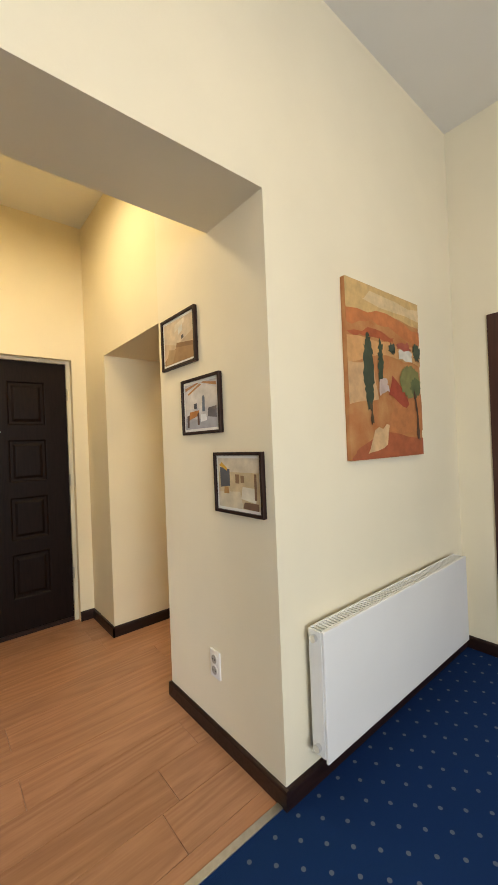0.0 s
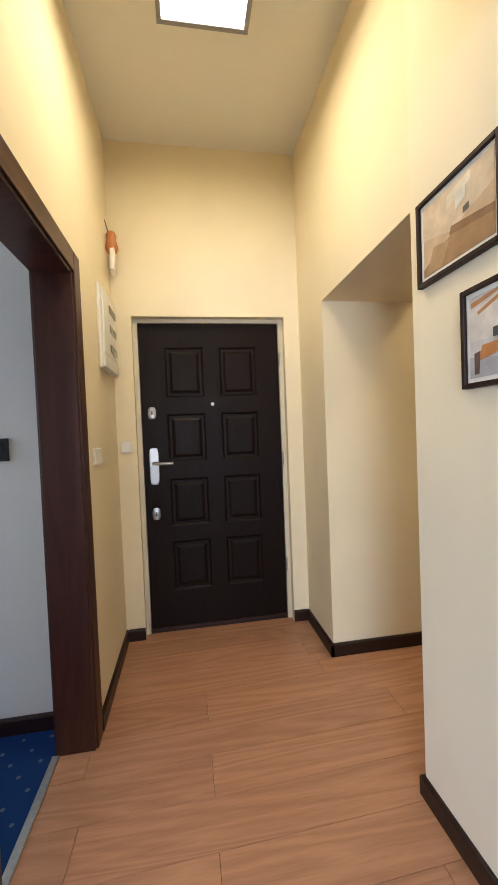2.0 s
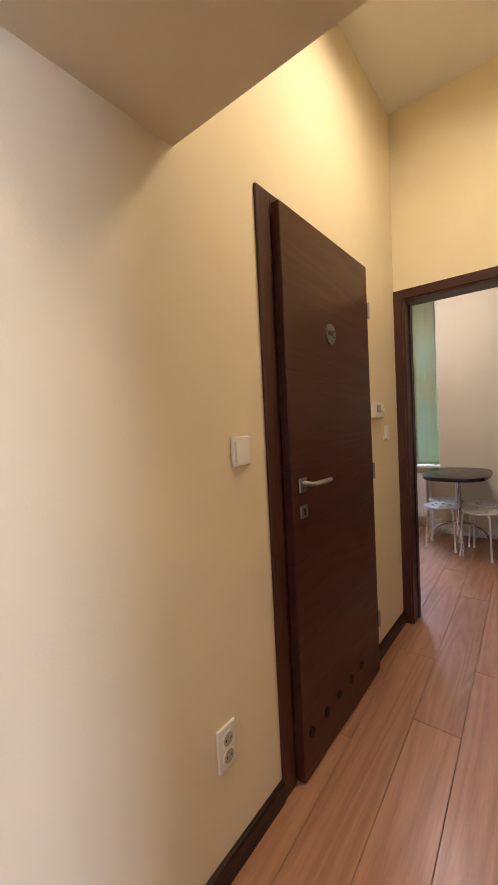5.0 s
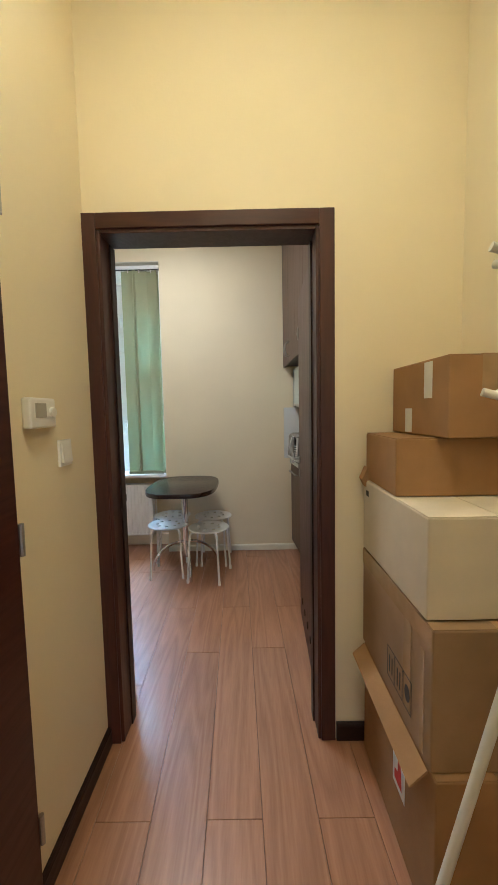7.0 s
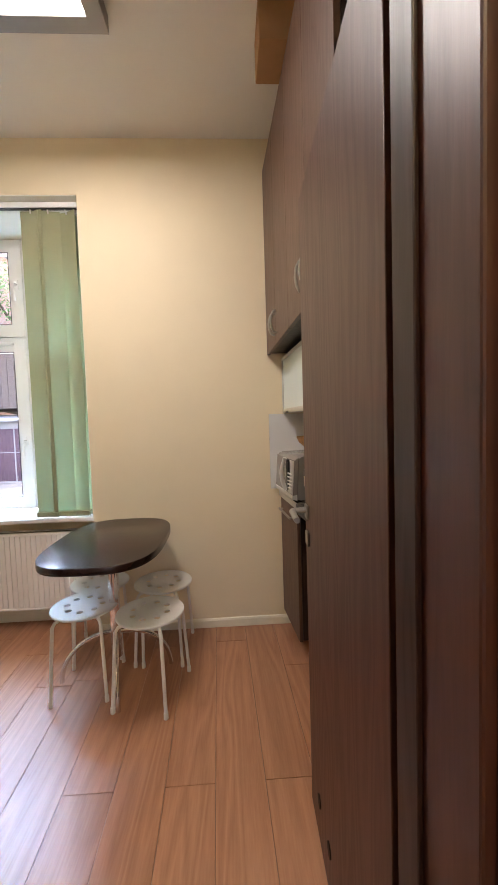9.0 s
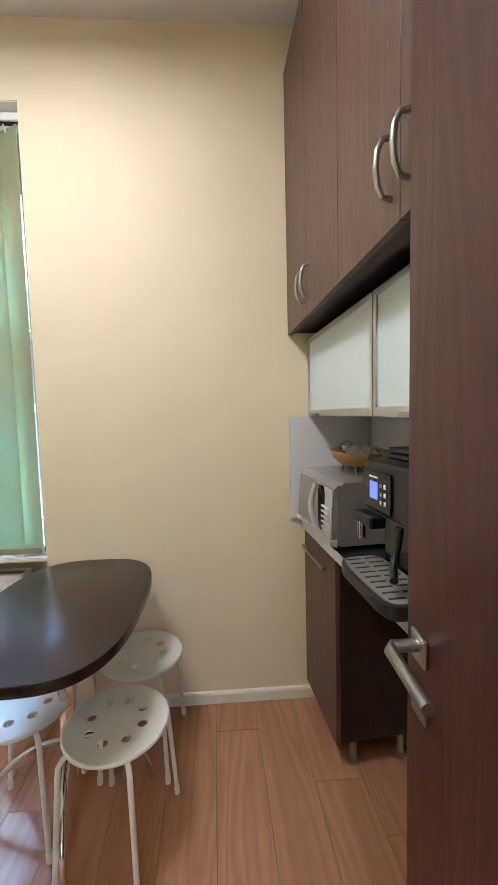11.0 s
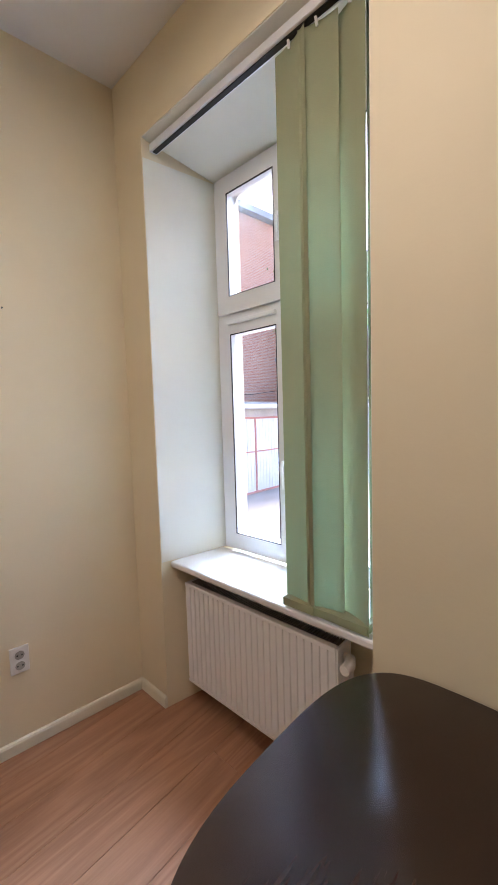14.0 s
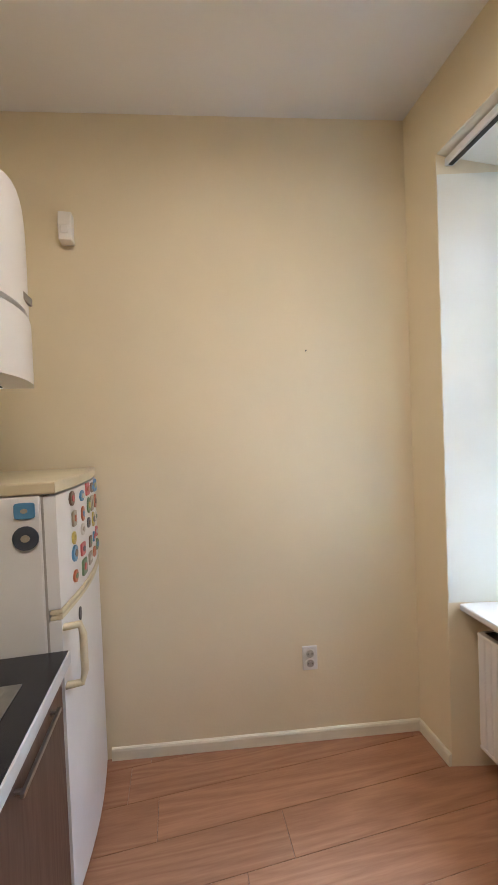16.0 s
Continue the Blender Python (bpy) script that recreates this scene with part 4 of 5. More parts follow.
# ---- entrance door ----
def entrance_door():
    d = thing("door_entrance", (-0.6, 2.25, 0), "dark brown panelled steel entrance door, closed", "door", kind="structure")
    part("steel_frame", boxes((-1.097, -1.068, 2.232, 2.30, 0, 2.07), (-0.135, -0.106, 2.232, 2.30, 0, 2.07), (-1.068, -0.135, 2.232, 2.30, 2.045, 2.07)), FRAMEG, d, "pale cream door frame")
    rows = [(0.268, 0.60), (0.70, 1.02), (1.13, 1.45), (1.557, 1.89)]
    cols = [(-0.905, -0.65), (-0.545, -0.29)]
    xs = [-1.066] + [v for c in cols for v in c] + [-0.137]
    zs = [0.031] + [v for r in rows for v in r] + [2.043]
    bm = box(-1.066, -0.137, 2.262, 2.31, 0.031, 2.043)
    grid = [[bm.verts.new((x, 2.25, z)) for z in zs] for x in xs]
    for i in range(len(xs) - 1):
        for j in range(len(zs) - 1):
            if not (i % 2 and j % 2):
                bm.faces.new((grid[i][j], grid[i + 1][j], grid[i + 1][j + 1], grid[i][j + 1]))
    leaf = part("leaf", bm, DOORW, d)
    for z0, z1 in rows:
        for x0, x1 in cols:
            # a pressed panel: a sunk channel round a raised field
            bm = bmesh.new()
            prev = None
            for inset, back in [(0.0, 0.0), (0.004, 0.001), (0.013, 0.0095), (0.030, 0.0095), (0.046, 0.0015), (0.050, 0.0008)]:
                ring = [bm.verts.new((x, 2.25 + back, z)) for x, z in ((x0 + inset, z0 + inset), (x1 - inset, z0 + inset), (x1 - inset, z1 - inset), (x0 + inset, z1 - inset))]
                if prev:
                    for k in range(4):
                        bm.faces.new((prev[k], prev[(k + 1) % 4], ring[(k + 1) % 4], ring[k]))
                prev = ring
            bm.faces.new(prev)
            bmesh.ops.recalc_face_normals(bm, faces=bm.faces)
            part("panel", bm, DOORW, leaf)
    for z in (1.458, 0.793):
        rose = part("lock_rose", prism(disc_pts(-1.0, z, 0.026, 0.040, 24, 3), 2.238, 2.25, axis=1, bev=0.003), STEEL, leaf, "steel lock rosette", True)
        part("keyhole", box(-1.004, -0.996, 2.2365, 2.2385, z - 0.014, z + 0.014), INK, rose)
    part("handle_plate", prism(disc_pts(-1.0, 1.108, 0.03, 0.122, 28, 5), 2.238, 2.25, axis=1, bev=0.003), STEEL, leaf, "long steel handle plate")
    part("lever", tube([(-1.0, 2.24, 1.128), (-1.0, 2.195, 1.128), (-0.985, 2.19, 1.128), (-0.875, 2.19, 1.126)], [0.012, 0.010, 0.011, 0.009], 12), STEEL, leaf, smooth=True)
    part("peephole", tube([(-0.6, 2.25, 1.508), (-0.6, 2.243, 1.508)], 0.011, 16), STEEL, leaf, "small steel peephole")
    for z in (1.80, 1.12, 0.38):
        part("hinge", tube([(-0.132, 2.235, z - 0.045), (-0.132, 2.235, z + 0.045)], 0.008, 10), STEEL, d)
    part("threshold", box(-1.066, -0.137, 2.235, 2.31, 0.0, 0.03, 0.003), WENGE, d)


FRAMEG = mat("grey_frame_paint", (0.60, 0.55, 0.42), 0.5, var=0.04, scale=10)
entrance_door()


# ---- sockets and switches ----
def plate(name, centre, normal, label, category, w=0.08, h=0.08, kind_of="switch", group=""):
    """A wall plate: built facing -y, then turned to its wall."""
    t = thing(name, (0, 0, 0), label, category, group)
    part("frame", box(-w / 2, w / 2, -0.009, 0, -h / 2, h / 2, 0.003), PLASTIC, t)
    if kind_of == "switch":
        part("rocker", prism([(-0.016, -h * 0.36), (-0.011, h * 0.36), (-0.008, h * 0.36), (-0.008, -h * 0.36)], -w * 0.36, w * 0.36, axis=0), PLASTIC, t)
    elif kind_of == "triple":
        for a in (-1, 0, 1):
            part("rocker", prism([(-0.016, -h * 0.36), (-0.011, h * 0.36), (-0.008, h * 0.36), (-0.008, -h * 0.36)], (a - 0.47) * w * 0.30, (a + 0.47) * w * 0.30, axis=0), PLASTIC, t)
    else:
        for zz in ((h * 0.2), (-h * 0.2)) if h > 0.1 else (0,):
            s = part("socket_well", tube([(0, -0.010, zz), (0, -0.013, zz)], 0.024, 24), PLASTIC, t)
            # the well's shade is put into the grey of a flat disc
            part("well_floor", tube([(0, -0.0125, zz), (0, -0.0136, zz)], 0.019, 24), SOCKETD, s, "grey disc for the shade in the socket well")
            part("pin_hole", boxes((-0.012, -0.007, -0.0145, -0.0132, zz - 0.003, zz + 0.003), (0.007, 0.012, -0.0145, -0.0132, zz - 0.003, zz + 0.003)), HOLESHADE, s)
            part("earth_pin", tube([(0, -0.013, zz + 0.010), (0, -0.020, zz + 0.010)], 0.0025, 8), STEEL, s)
    t.matrix_basis = pose(*centre, 0, 0, normal)
    return t


SOCKETD = mat("socket_grey", (0.38, 0.36, 0.32), 0.5, var=0.04)
# normal: 0 faces -y, -90 faces -x, 90 faces +x
plate("wall_socket", (0.0, 0.432, 0.352), -90, "white double socket on the pale picture wall", "socket", 0.075, 0.125, "socket", "sockets")
plate("wall_socket", (0.632, 1.735, 0.39), 0, "white double socket beside the toilet door", "socket", 0.075, 0.125, "socket", "sockets")
plate("wall_socket", (3.938, 3.337, 0.42), -6.4, "white double socket on the kitchen wall", "socket", 0.075, 0.12, "socket", "sockets")
plate("light_switch", (0.765, 1.735, 1.232), 0, "white light switch beside the toilet door", "switch", 0.085, 0.09, "switch", "switches")
plate("light_switch", (-1.16, 2.178, 1.245), 0, "white light switch beside the entrance door", "switch", 0.07, 0.075, "switch", "switches")
plate("light_switch", (-1.215, 1.60, 1.22), 90, "white triple switch beside the office doorway", "switch", 0.15, 0.08, "triple", "switches")
plate("light_switch", (2.09, 1.735, 1.23), 0, "white light switch beside the kitchen doorway", "switch", 0.08, 0.085, "switch", "switches")
th = thing("thermostat", (1.94, 1.735, 1.36), "white wall thermostat with a small display", "thermostat")
part("case", box(1.875, 2.005, 1.708, 1.735, 1.315, 1.40, 0.006), PLASTIC, th)
part("display", box(1.895, 1.95, 1.706, 1.709, 1.345, 1.385, 0.001), SOCKETD, th, "grey display")
part("dial", tube([(1.98, 1.709, 1.36), (1.98, 1.70, 1.36)], 0.014, 16), PLASTIC, th)
ic = thing("intercom", (-1.60, 1.50, 1.27), "small black control panel on the office wall", "control panel")
part("case", box(-1.66, -1.555, 1.482, 1.50, 1.225, 1.325, 0.003), BLACK, ic)
part("screen", box(-1.645, -1.57, 1.480, 1.4825, 1.24, 1.31), BLACKG, ic, "glossy black screen")
eb = thing("fuse_box", (-1.2, 1.98, 1.9), "white flush fuse box with small windows", "fuse box")
part("cover", box(-1.215, -1.195, 1.77, 2.14, 1.68, 2.13, 0.006), PLASTIC, eb)
part("door", box(-1.195, -1.183, 1.79, 2.12, 1.760, 2.11, 0.004), PLASTIC, eb)
for z in (2.035, 1.925, 1.815):
    w = part("window", box(-1.183, -1.1795, 1.93, 2.115, z - 0.021, z + 0.021, 0.001), SILVERD, eb, "grey fuse window")
    part("breaker", box(-1.1795, -1.1785, 1.935, 1.99 if z < 2 else 1.95, z - 0.018, z + 0.018), BLACKG, w, "dark row of breakers")
part("lower_cover", box(-1.195, -1.181, 1.775, 2.135, 1.685, 1.755, 0.004), PLASTIC, eb)
orn = thing("hanging_ornament", (-1.2, 2.10, 2.4), "small carved wooden ornament hung on the wall", "ornament")
part("cord", tube([(-1.212, 2.10, 2.62), (-1.19, 2.10, 2.52)], 0.003, 6), WENGE, orn)
part("bead", tube([(-1.178, 2.10, 2.555), (-1.178, 2.10, 2.545), (-1.178, 2.10, 2.525), (-1.178, 2.10, 2.50), (-1.178, 2.10, 2.48), (-1.178, 2.10, 2.45), (-1.178, 2.10, 2.425), (-1.178, 2.10, 2.415)], [0.008, 0.024, 0.031, 0.027, 0.033, 0.038, 0.028, 0.010], 18), paint(0.50, 0.17, 0.045, 0.4), orn, "turned orange wood", True)
tagm = box(-0.014, 0.014, -0.037, 0.037, -0.075, 0.075, 0.007)
bmesh.ops.rotate(tagm, verts=tagm.verts, cent=(0, 0, 0), matrix=Matrix.Rotation(radians(-14), 3, "X"))
bmesh.ops.translate(tagm, verts=tagm.verts, vec=(-1.172, 2.085, 2.365))
part("tag", tagm, PLASTIC, orn, "white plastic tag")
part("tag_loop", tube([(-1.178, 2.10, 2.42), (-1.185, 2.125, 2.385), (-1.185, 2.128, 2.33), (-1.18, 2.11, 2.30)], 0.003, 6), WENGE, orn)


# ---- ceiling lamps ----
def panel_lamp(x0, x1, y0, y1, ceil, drop, w, label):
    l = thing("ceiling_lamp", ((x0 + x1) / 2, (y0 + y1) / 2, ceil), label, "lamp", group="ceiling lamps")
    z = ceil - drop
    part("frame", boxes((x0, x0 + w, y0, y1, z, ceil), (x1 - w, x1, y0, y1, z, ceil), (x0 + w, x1 - w, y0, y0 + w, z, ceil), (x0 + w, x1 - w, y1 - w, y1, z, ceil)), LAMPF, l, "grey metal frame")
    part("diffuser", box(x0 + w, x1 - w, y0 + w, y1 - w, z + 0.012, z + 0.02), LAMPG, l, "glowing white diffuser")


panel_lamp(-0.828, -0.442, 0.955, 1.345, HALL_H, 0.115, 0.02, "square glowing hall ceiling lamp with thin frame")
panel_lamp(1.157, 1.543, 0.905, 1.295, HALL_H, 0.115, 0.02, "square glowing corridor ceiling lamp with thin frame")
panel_lamp(3.2, 3.8, 1.52, 2.12, KIT_H, 0.075, 0.07, "square glowing kitchen ceiling lamp with broad frame")


# ---- pictures ----
def framed_print(y0, y1, z0, z1, shapes, label):
    """Hangs on the wall x = 0, seen from -x; u runs from y1 (0) to y0 (1), v upward."""
    p = thing("framed_picture", (0, (y0 + y1) / 2, (z0 + z1) / 2), label, "picture", group="framed photographs")
    w = 0.014
    part("frame", boxes((-0.02, -0.001, y0, y0 + w, z0, z1), (-0.02, -0.001, y1 - w, y1, z0, z1), (-0.02, -0.001, y0 + w, y1 - w, z0, z0 + w), (-0.02, -0.001, y0 + w, y1 - w, z1 - w, z1), bev=0.002), WENGE, p, "thin dark wooden frame")
    part("mount", box(-0.010, -0.002, y0 + w, y1 - w, z0 + w, z1 - w), PAPER, p, "white paper border")
    a, b, c, d = y1 - w - 0.012, y0 + w + 0.012, z0 + w + 0.012, z1 - w - 0.012
    pr = part("print", box(-0.0106, -0.0102, b, a, c, d), paint(*shapes[0]), p, "printed photograph of a room")
    for k, (col, pts) in enumerate(shapes[1:]):
        o = 0.0108 + 0.0003 * k
        part("print_area", prism([(a + (b - a) * u, c + (d - c) * v) for u, v in pts], -o - 0.0002, -o, axis=0), paint(*col), pr)
    return p


framed_print(0.478, 0.814, 1.748, 2.012, [(0.55, 0.40, 0.26),
    ((0.62, 0.50, 0.36), [(0, 0.55), (0.45, 0.4), (1, 0.62), (1, 1), (0, 1)]), ((0.70, 0.62, 0.50), [(0.38, 0.72), (0.72, 0.86), (0.72, 0.98), (0.4, 0.9)]),
    ((0.33, 0.19, 0.09), [(0, 0), (1, 0), (1, 0.26), (0.45, 0.36), (0, 0.12)]), ((0.24, 0.13, 0.06), [(0.42, 0.36), (1, 0.26), (1, 0.36), (0.45, 0.46)]),
    ((0.42, 0.27, 0.14), [(0.05, 0.02), (0.3, 0.02), (0.42, 0.3), (0.18, 0.36)]), ((0.68, 0.66, 0.60), [(0.52, 0.62), (0.66, 0.7), (0.66, 0.84), (0.52, 0.78)]), ((0.12, 0.10, 0.09), [(0.62, 0.5), (0.7, 0.52), (0.7, 0.6), (0.62, 0.58)])],
    "dark framed photograph of a beige attic kitchen")
framed_print(0.300, 0.624, 1.404, 1.670, [(0.55, 0.52, 0.52),
    ((0.62, 0.58, 0.54), [(0, 0.45), (1, 0.45), (1, 0.8), (0.5, 1), (0, 0.8)]), ((0.42, 0.20, 0.08), [(0.02, 0.86), (0.45, 0.98), (0.40, 1), (0.02, 0.93)]), ((0.42, 0.20, 0.08), [(0.12, 0.76), (0.55, 0.95), (0.48, 0.97), (0.1, 0.8)]), ((0.45, 0.22, 0.09), [(0.55, 0.98), (0.98, 0.86), (0.98, 0.93), (0.6, 1.0)]),
    ((0.36, 0.36, 0.40), [(0, 0), (1, 0), (1, 0.3), (0.4, 0.2), (0, 0.26)]), ((0.48, 0.20, 0.06), [(0.12, 0.2), (0.42, 0.28), (0.46, 0.4), (0.16, 0.38)]), ((0.10, 0.06, 0.05), [(0.06, 0.04), (0.12, 0.04), (0.14, 0.32), (0.06, 0.3)]), ((0.12, 0.06, 0.04), [(0.4, 0.08), (0.46, 0.08), (0.46, 0.36), (0.4, 0.33)]),
    ((0.14, 0.17, 0.22), [(0.56, 0.36), (0.64, 0.36), (0.64, 0.66), (0.6, 0.72), (0.56, 0.66)]), ((0.12, 0.11, 0.12), [(0.72, 0.24), (0.98, 0.2), (0.98, 0.44), (0.74, 0.42)]), ((0.08, 0.08, 0.09), [(0.3, 0.44), (0.4, 0.44), (0.4, 0.56), (0.3, 0.55)]), ((0.70, 0.70, 0.72), [(0.5, 0.14), (0.7, 0.16), (0.68, 0.3), (0.52, 0.3)])],
    "dark framed photograph of a loft dining room")
framed_print(0.044, 0.365, 1.060, 1.318, [(0.56, 0.44, 0.27),
    ((0.62, 0.54, 0.42), [(0, 0.72), (1, 0.72), (1, 1), (0, 1)]), ((0.10, 0.10, 0.11), [(0.05, 0.4), (0.3, 0.44), (0.3, 0.78), (0.05, 0.82)]), ((0.60, 0.52, 0.38), [(0, 0), (0.62, 0), (0.55, 0.34), (0, 0.3)]), ((0.62, 0.34, 0.05), [(0.03, 0.86), (0.24, 0.74), (0.24, 0.8), (0.1, 0.92)]),
    ((0.42, 0.22, 0.08), [(0.14, 0.28), (0.28, 0.28), (0.26, 0.42), (0.16, 0.42)]), ((0.68, 0.63, 0.52), [(0.58, 0.2), (0.92, 0.14), (0.95, 0.42), (0.62, 0.44)]), ((0.26, 0.15, 0.08), [(0.45, 0.5), (0.54, 0.5), (0.54, 0.68), (0.45, 0.68)]), ((0.28, 0.17, 0.09), [(0.58, 0.52), (0.66, 0.52), (0.66, 0.66), (0.58, 0.66)]), ((0.18, 0.10, 0.06), [(0.62, 0.02), (0.98, 0), (0.98, 0.14), (0.66, 0.14)]), ((0.20, 0.11, 0.06), [(0.9, 0.2), (0.95, 0.2), (0.95, 0.7), (0.9, 0.7)])],
    "dark framed photograph of a warm living kitchen")


def canvas_painting():
    """Hangs on the wall y = 0, facing -y; u along x, v upward."""
    x0, x1, z0, z1 = 0.45, 1.115, 1.255, 2.08
    p = thing("canvas_painting", ((x0 + x1) / 2, 0, (z0 + z1) / 2), "canvas painting of an orange hilly landscape", "painting")
    part("canvas", box(x0, x1, -0.025, -0.001, z0, z1, 0.004), mat("painted_canvas", (0.52, 0.26, 0.10), 0.7, var=0.3, scale=9, bump=0.3, bscale=300, colour2=(0.40, 0.13, 0.04)), p)
    def wavy(pts, seed):
        rng = random.Random(seed)
        out = []
        for (a, b), (c, d) in zip(pts, pts[1:] + pts[:1]):
            for k in range(4):
                s = k / 4
                edge = (a in (0, 1) and c == a) or (b in (0, 1) and d == b)
                j = 0 if edge else 0.012
                out.append((min(1, max(0, a + (c - a) * s + rng.uniform(-j, j))), min(1, max(0, b + (d - b) * s + rng.uniform(-j, j)))))
        return out
    shapes = [((0.56, 0.36, 0.15), [(0, 0.8), (0.4, 0.86), (1, 0.84), (1, 1), (0, 1)]), ((0.62, 0.46, 0.26), [(0.2, 0.9), (1, 0.88), (1, 0.95), (0.3, 0.97)]), ((0.50, 0.16, 0.05), [(0, 0.74), (0.3, 0.8), (0.6, 0.77), (1, 0.72), (1, 0.8), (0.5, 0.86), (0, 0.83)]),
        ((0.40, 0.09, 0.03), [(0, 0.7), (0.35, 0.76), (0.6, 0.72), (0.55, 0.7), (0.2, 0.69)]), ((0.58, 0.30, 0.12), [(0, 0.54), (0.5, 0.62), (1, 0.58), (1, 0.7), (0.5, 0.69), (0, 0.68)]), ((0.55, 0.33, 0.17), [(0.0, 0.3), (0.35, 0.34), (0.3, 0.56), (0, 0.54)]),
        ((0.46, 0.17, 0.06), [(0.4, 0.1), (1, 0.16), (1, 0.4), (0.6, 0.36)]), ((0.38, 0.10, 0.04), [(0, 0), (1, 0), (1, 0.1), (0.5, 0.16), (0.1, 0.08)]), ((0.60, 0.38, 0.20), [(0.2, 0.02), (0.45, 0.08), (0.5, 0.2), (0.3, 0.16)]), ((0.35, 0.06, 0.03), [(0.5, 0.38), (0.75, 0.3), (0.8, 0.34), (0.56, 0.5)]),
        ((0.045, 0.060, 0.035), disc_pts(0.24, 0.50, 0.062, 0.22, 18)), ((0.05, 0.07, 0.04), disc_pts(0.40, 0.55, 0.034, 0.16, 16)), ((0.10, 0.06, 0.03), [(0.25, 0.2), (0.28, 0.2), (0.28, 0.32), (0.24, 0.32)]),
        ((0.62, 0.58, 0.50), [(0.66, 0.6), (0.86, 0.61), (0.86, 0.67), (0.66, 0.66)]), ((0.36, 0.08, 0.05), [(0.62, 0.66), (0.86, 0.67), (0.8, 0.72), (0.64, 0.7)]), ((0.06, 0.08, 0.05), disc_pts(0.94, 0.67, 0.06, 0.055, 12)), ((0.05, 0.07, 0.05), disc_pts(0.56, 0.66, 0.05, 0.03, 12)),
        ((0.20, 0.19, 0.07), disc_pts(0.82, 0.47, 0.16, 0.10, 18)), ((0.10, 0.12, 0.05), disc_pts(0.90, 0.44, 0.08, 0.06, 14)), ((0.10, 0.05, 0.03), [(0.9, 0.1), (0.95, 0.1), (0.93, 0.3), (0.88, 0.42), (0.86, 0.4), (0.9, 0.28)]), ((0.50, 0.38, 0.34), [(0.36, 0.36), (0.5, 0.4), (0.46, 0.48), (0.38, 0.46)])]
    for k, (col, pts) in enumerate(shapes):
        o = 0.0256 + 0.00025 * k
        part("painted_area", prism([(x0 + (x1 - x0) * u, z0 + (z1 - z0) * v) for u, v in wavy(pts, k)], -o - 0.0002, -o, axis=1), paint(*col), p)


canvas_painting()


# ---- office radiator ----
r = thing("radiator", (0.75, -0.06, 0.15), "flat white panel radiator on the office wall", "radiator")
part("front_panel", box(0.12, 1.42, -0.105, -0.093, 0.150, 0.640, 0.004), ENAMEL, r)
part("side_cover", box(0.118, 0.128, -0.093, -0.032, 0.165, 0.637, 0.002), ENAMEL, r)
part("side_cover", box(1.412, 1.422, -0.093, -0.032, 0.165, 0.637, 0.002), ENAMEL, r)
part("back_panel", box(0.128, 1.412, -0.045, -0.033, 0.17, 0.63, 0.003), ENAMEL, r)
bm = boxes((0.128, 1.412, -0.093, -0.088, 0.630, 0.640), (0.128, 1.412, -0.040, -0.033, 0.630, 0.640))
for k in range(66):
    x = 0.135 + 1.27 * k / 65
    box(x, x + 0.009, -0.088, -0.040, 0.632, 0.638, bm=bm)
part("top_grille", bm, ENAMEL, r)
# near-black sheet below the grille in place of the shade inside
part("grille_shadow", box(0.128, 1.412, -0.090, -0.046, 0.60, 0.604), HOLESHADE, r, "dark sheet for the shade inside the radiator")
for z in (0.61, 0.20):
    part("plug", tube([(0.117, -0.065, z), (0.100, -0.065, z)], 0.014, 14), CHROME, r, "chrome bleed plug", True)
for x in (0.3, 1.2):
    part("bracket", box(x, x + 0.04, -0.034, 0, 0.2, 0.6), ENAMEL, r)


# ---- cartons in the corridor ----
def carton(x0, x1, y0, y1, z0, z1, material, label, tape=True, turn=0.0):
    c = thing("cardboard_box", ((x0 + x1) / 2, (y0 + y1) / 2, z0), label, "box", group="boxes in the corridor")
    h = z1 - z0
    part("carton", box(x0, x1, y0, y1, z0, z1 - 0.003, 0.004), material, c)
    ym = (y0 + y1) / 2
    part("flap", box(x0 + 0.002, x1 - 0.002, y0 + 0.002, ym - 0.001, z1 - 0.003, z1, 0.001), material, c)
    part("flap", box(x0 + 0.002, x1 - 0.002, ym + 0.001, y1 - 0.002, z1 - 0.003, z1, 0.001), material, c)
    if tape:
        part("tape", boxes((x0 - 0.001, x1 + 0.001, ym - 0.025, ym + 0.025, z1, z1 + 0.0008), (x0 - 0.0012, x0 - 0.0004, ym - 0.025, ym + 0.025, z1 - 0.10, z1)), TAPE, c, "shiny packing tape")
    c.rotation_euler = (0, 0, radians(turn))
    return c


c = carton(1.72, 2.30, 0.34, 0.695, 0.001, 0.445, CARD, "large brown cardboard box with open flap on the floor")
part("label", box(1.90, 1.99, 0.6955, 0.6965, 0.18, 0.30), PAPER, c, "white sticker with red mark")
part("red_mark", prism([(1.92, 0.20), (1.975, 0.20), (1.975, 0.23), (1.95, 0.24), (1.95, 0.28), (1.93, 0.28)], 0.6966, 0.6972, axis=1), paint(0.55, 0.03, 0.03), c)
part("loose_flap", prism([(0.70, 0.44), (0.745, 0.40), (0.748, 0.403), (0.703, 0.446)], 1.75, 2.28, axis=0), CARD, c)
c = carton(1.74, 2.305, 0.34, 0.70, 0.447, 0.818, CARDP, "large taped brown cardboard box with printed symbols")
part("tape", boxes((1.74, 2.305, 0.7005, 0.7014, 0.76, 0.817), (1.86, 1.91, 0.7005, 0.7016, 0.50, 0.76), (1.78, 1.80, 0.7005, 0.7016, 0.46, 0.74)), TAPE, c, "shiny packing tape")
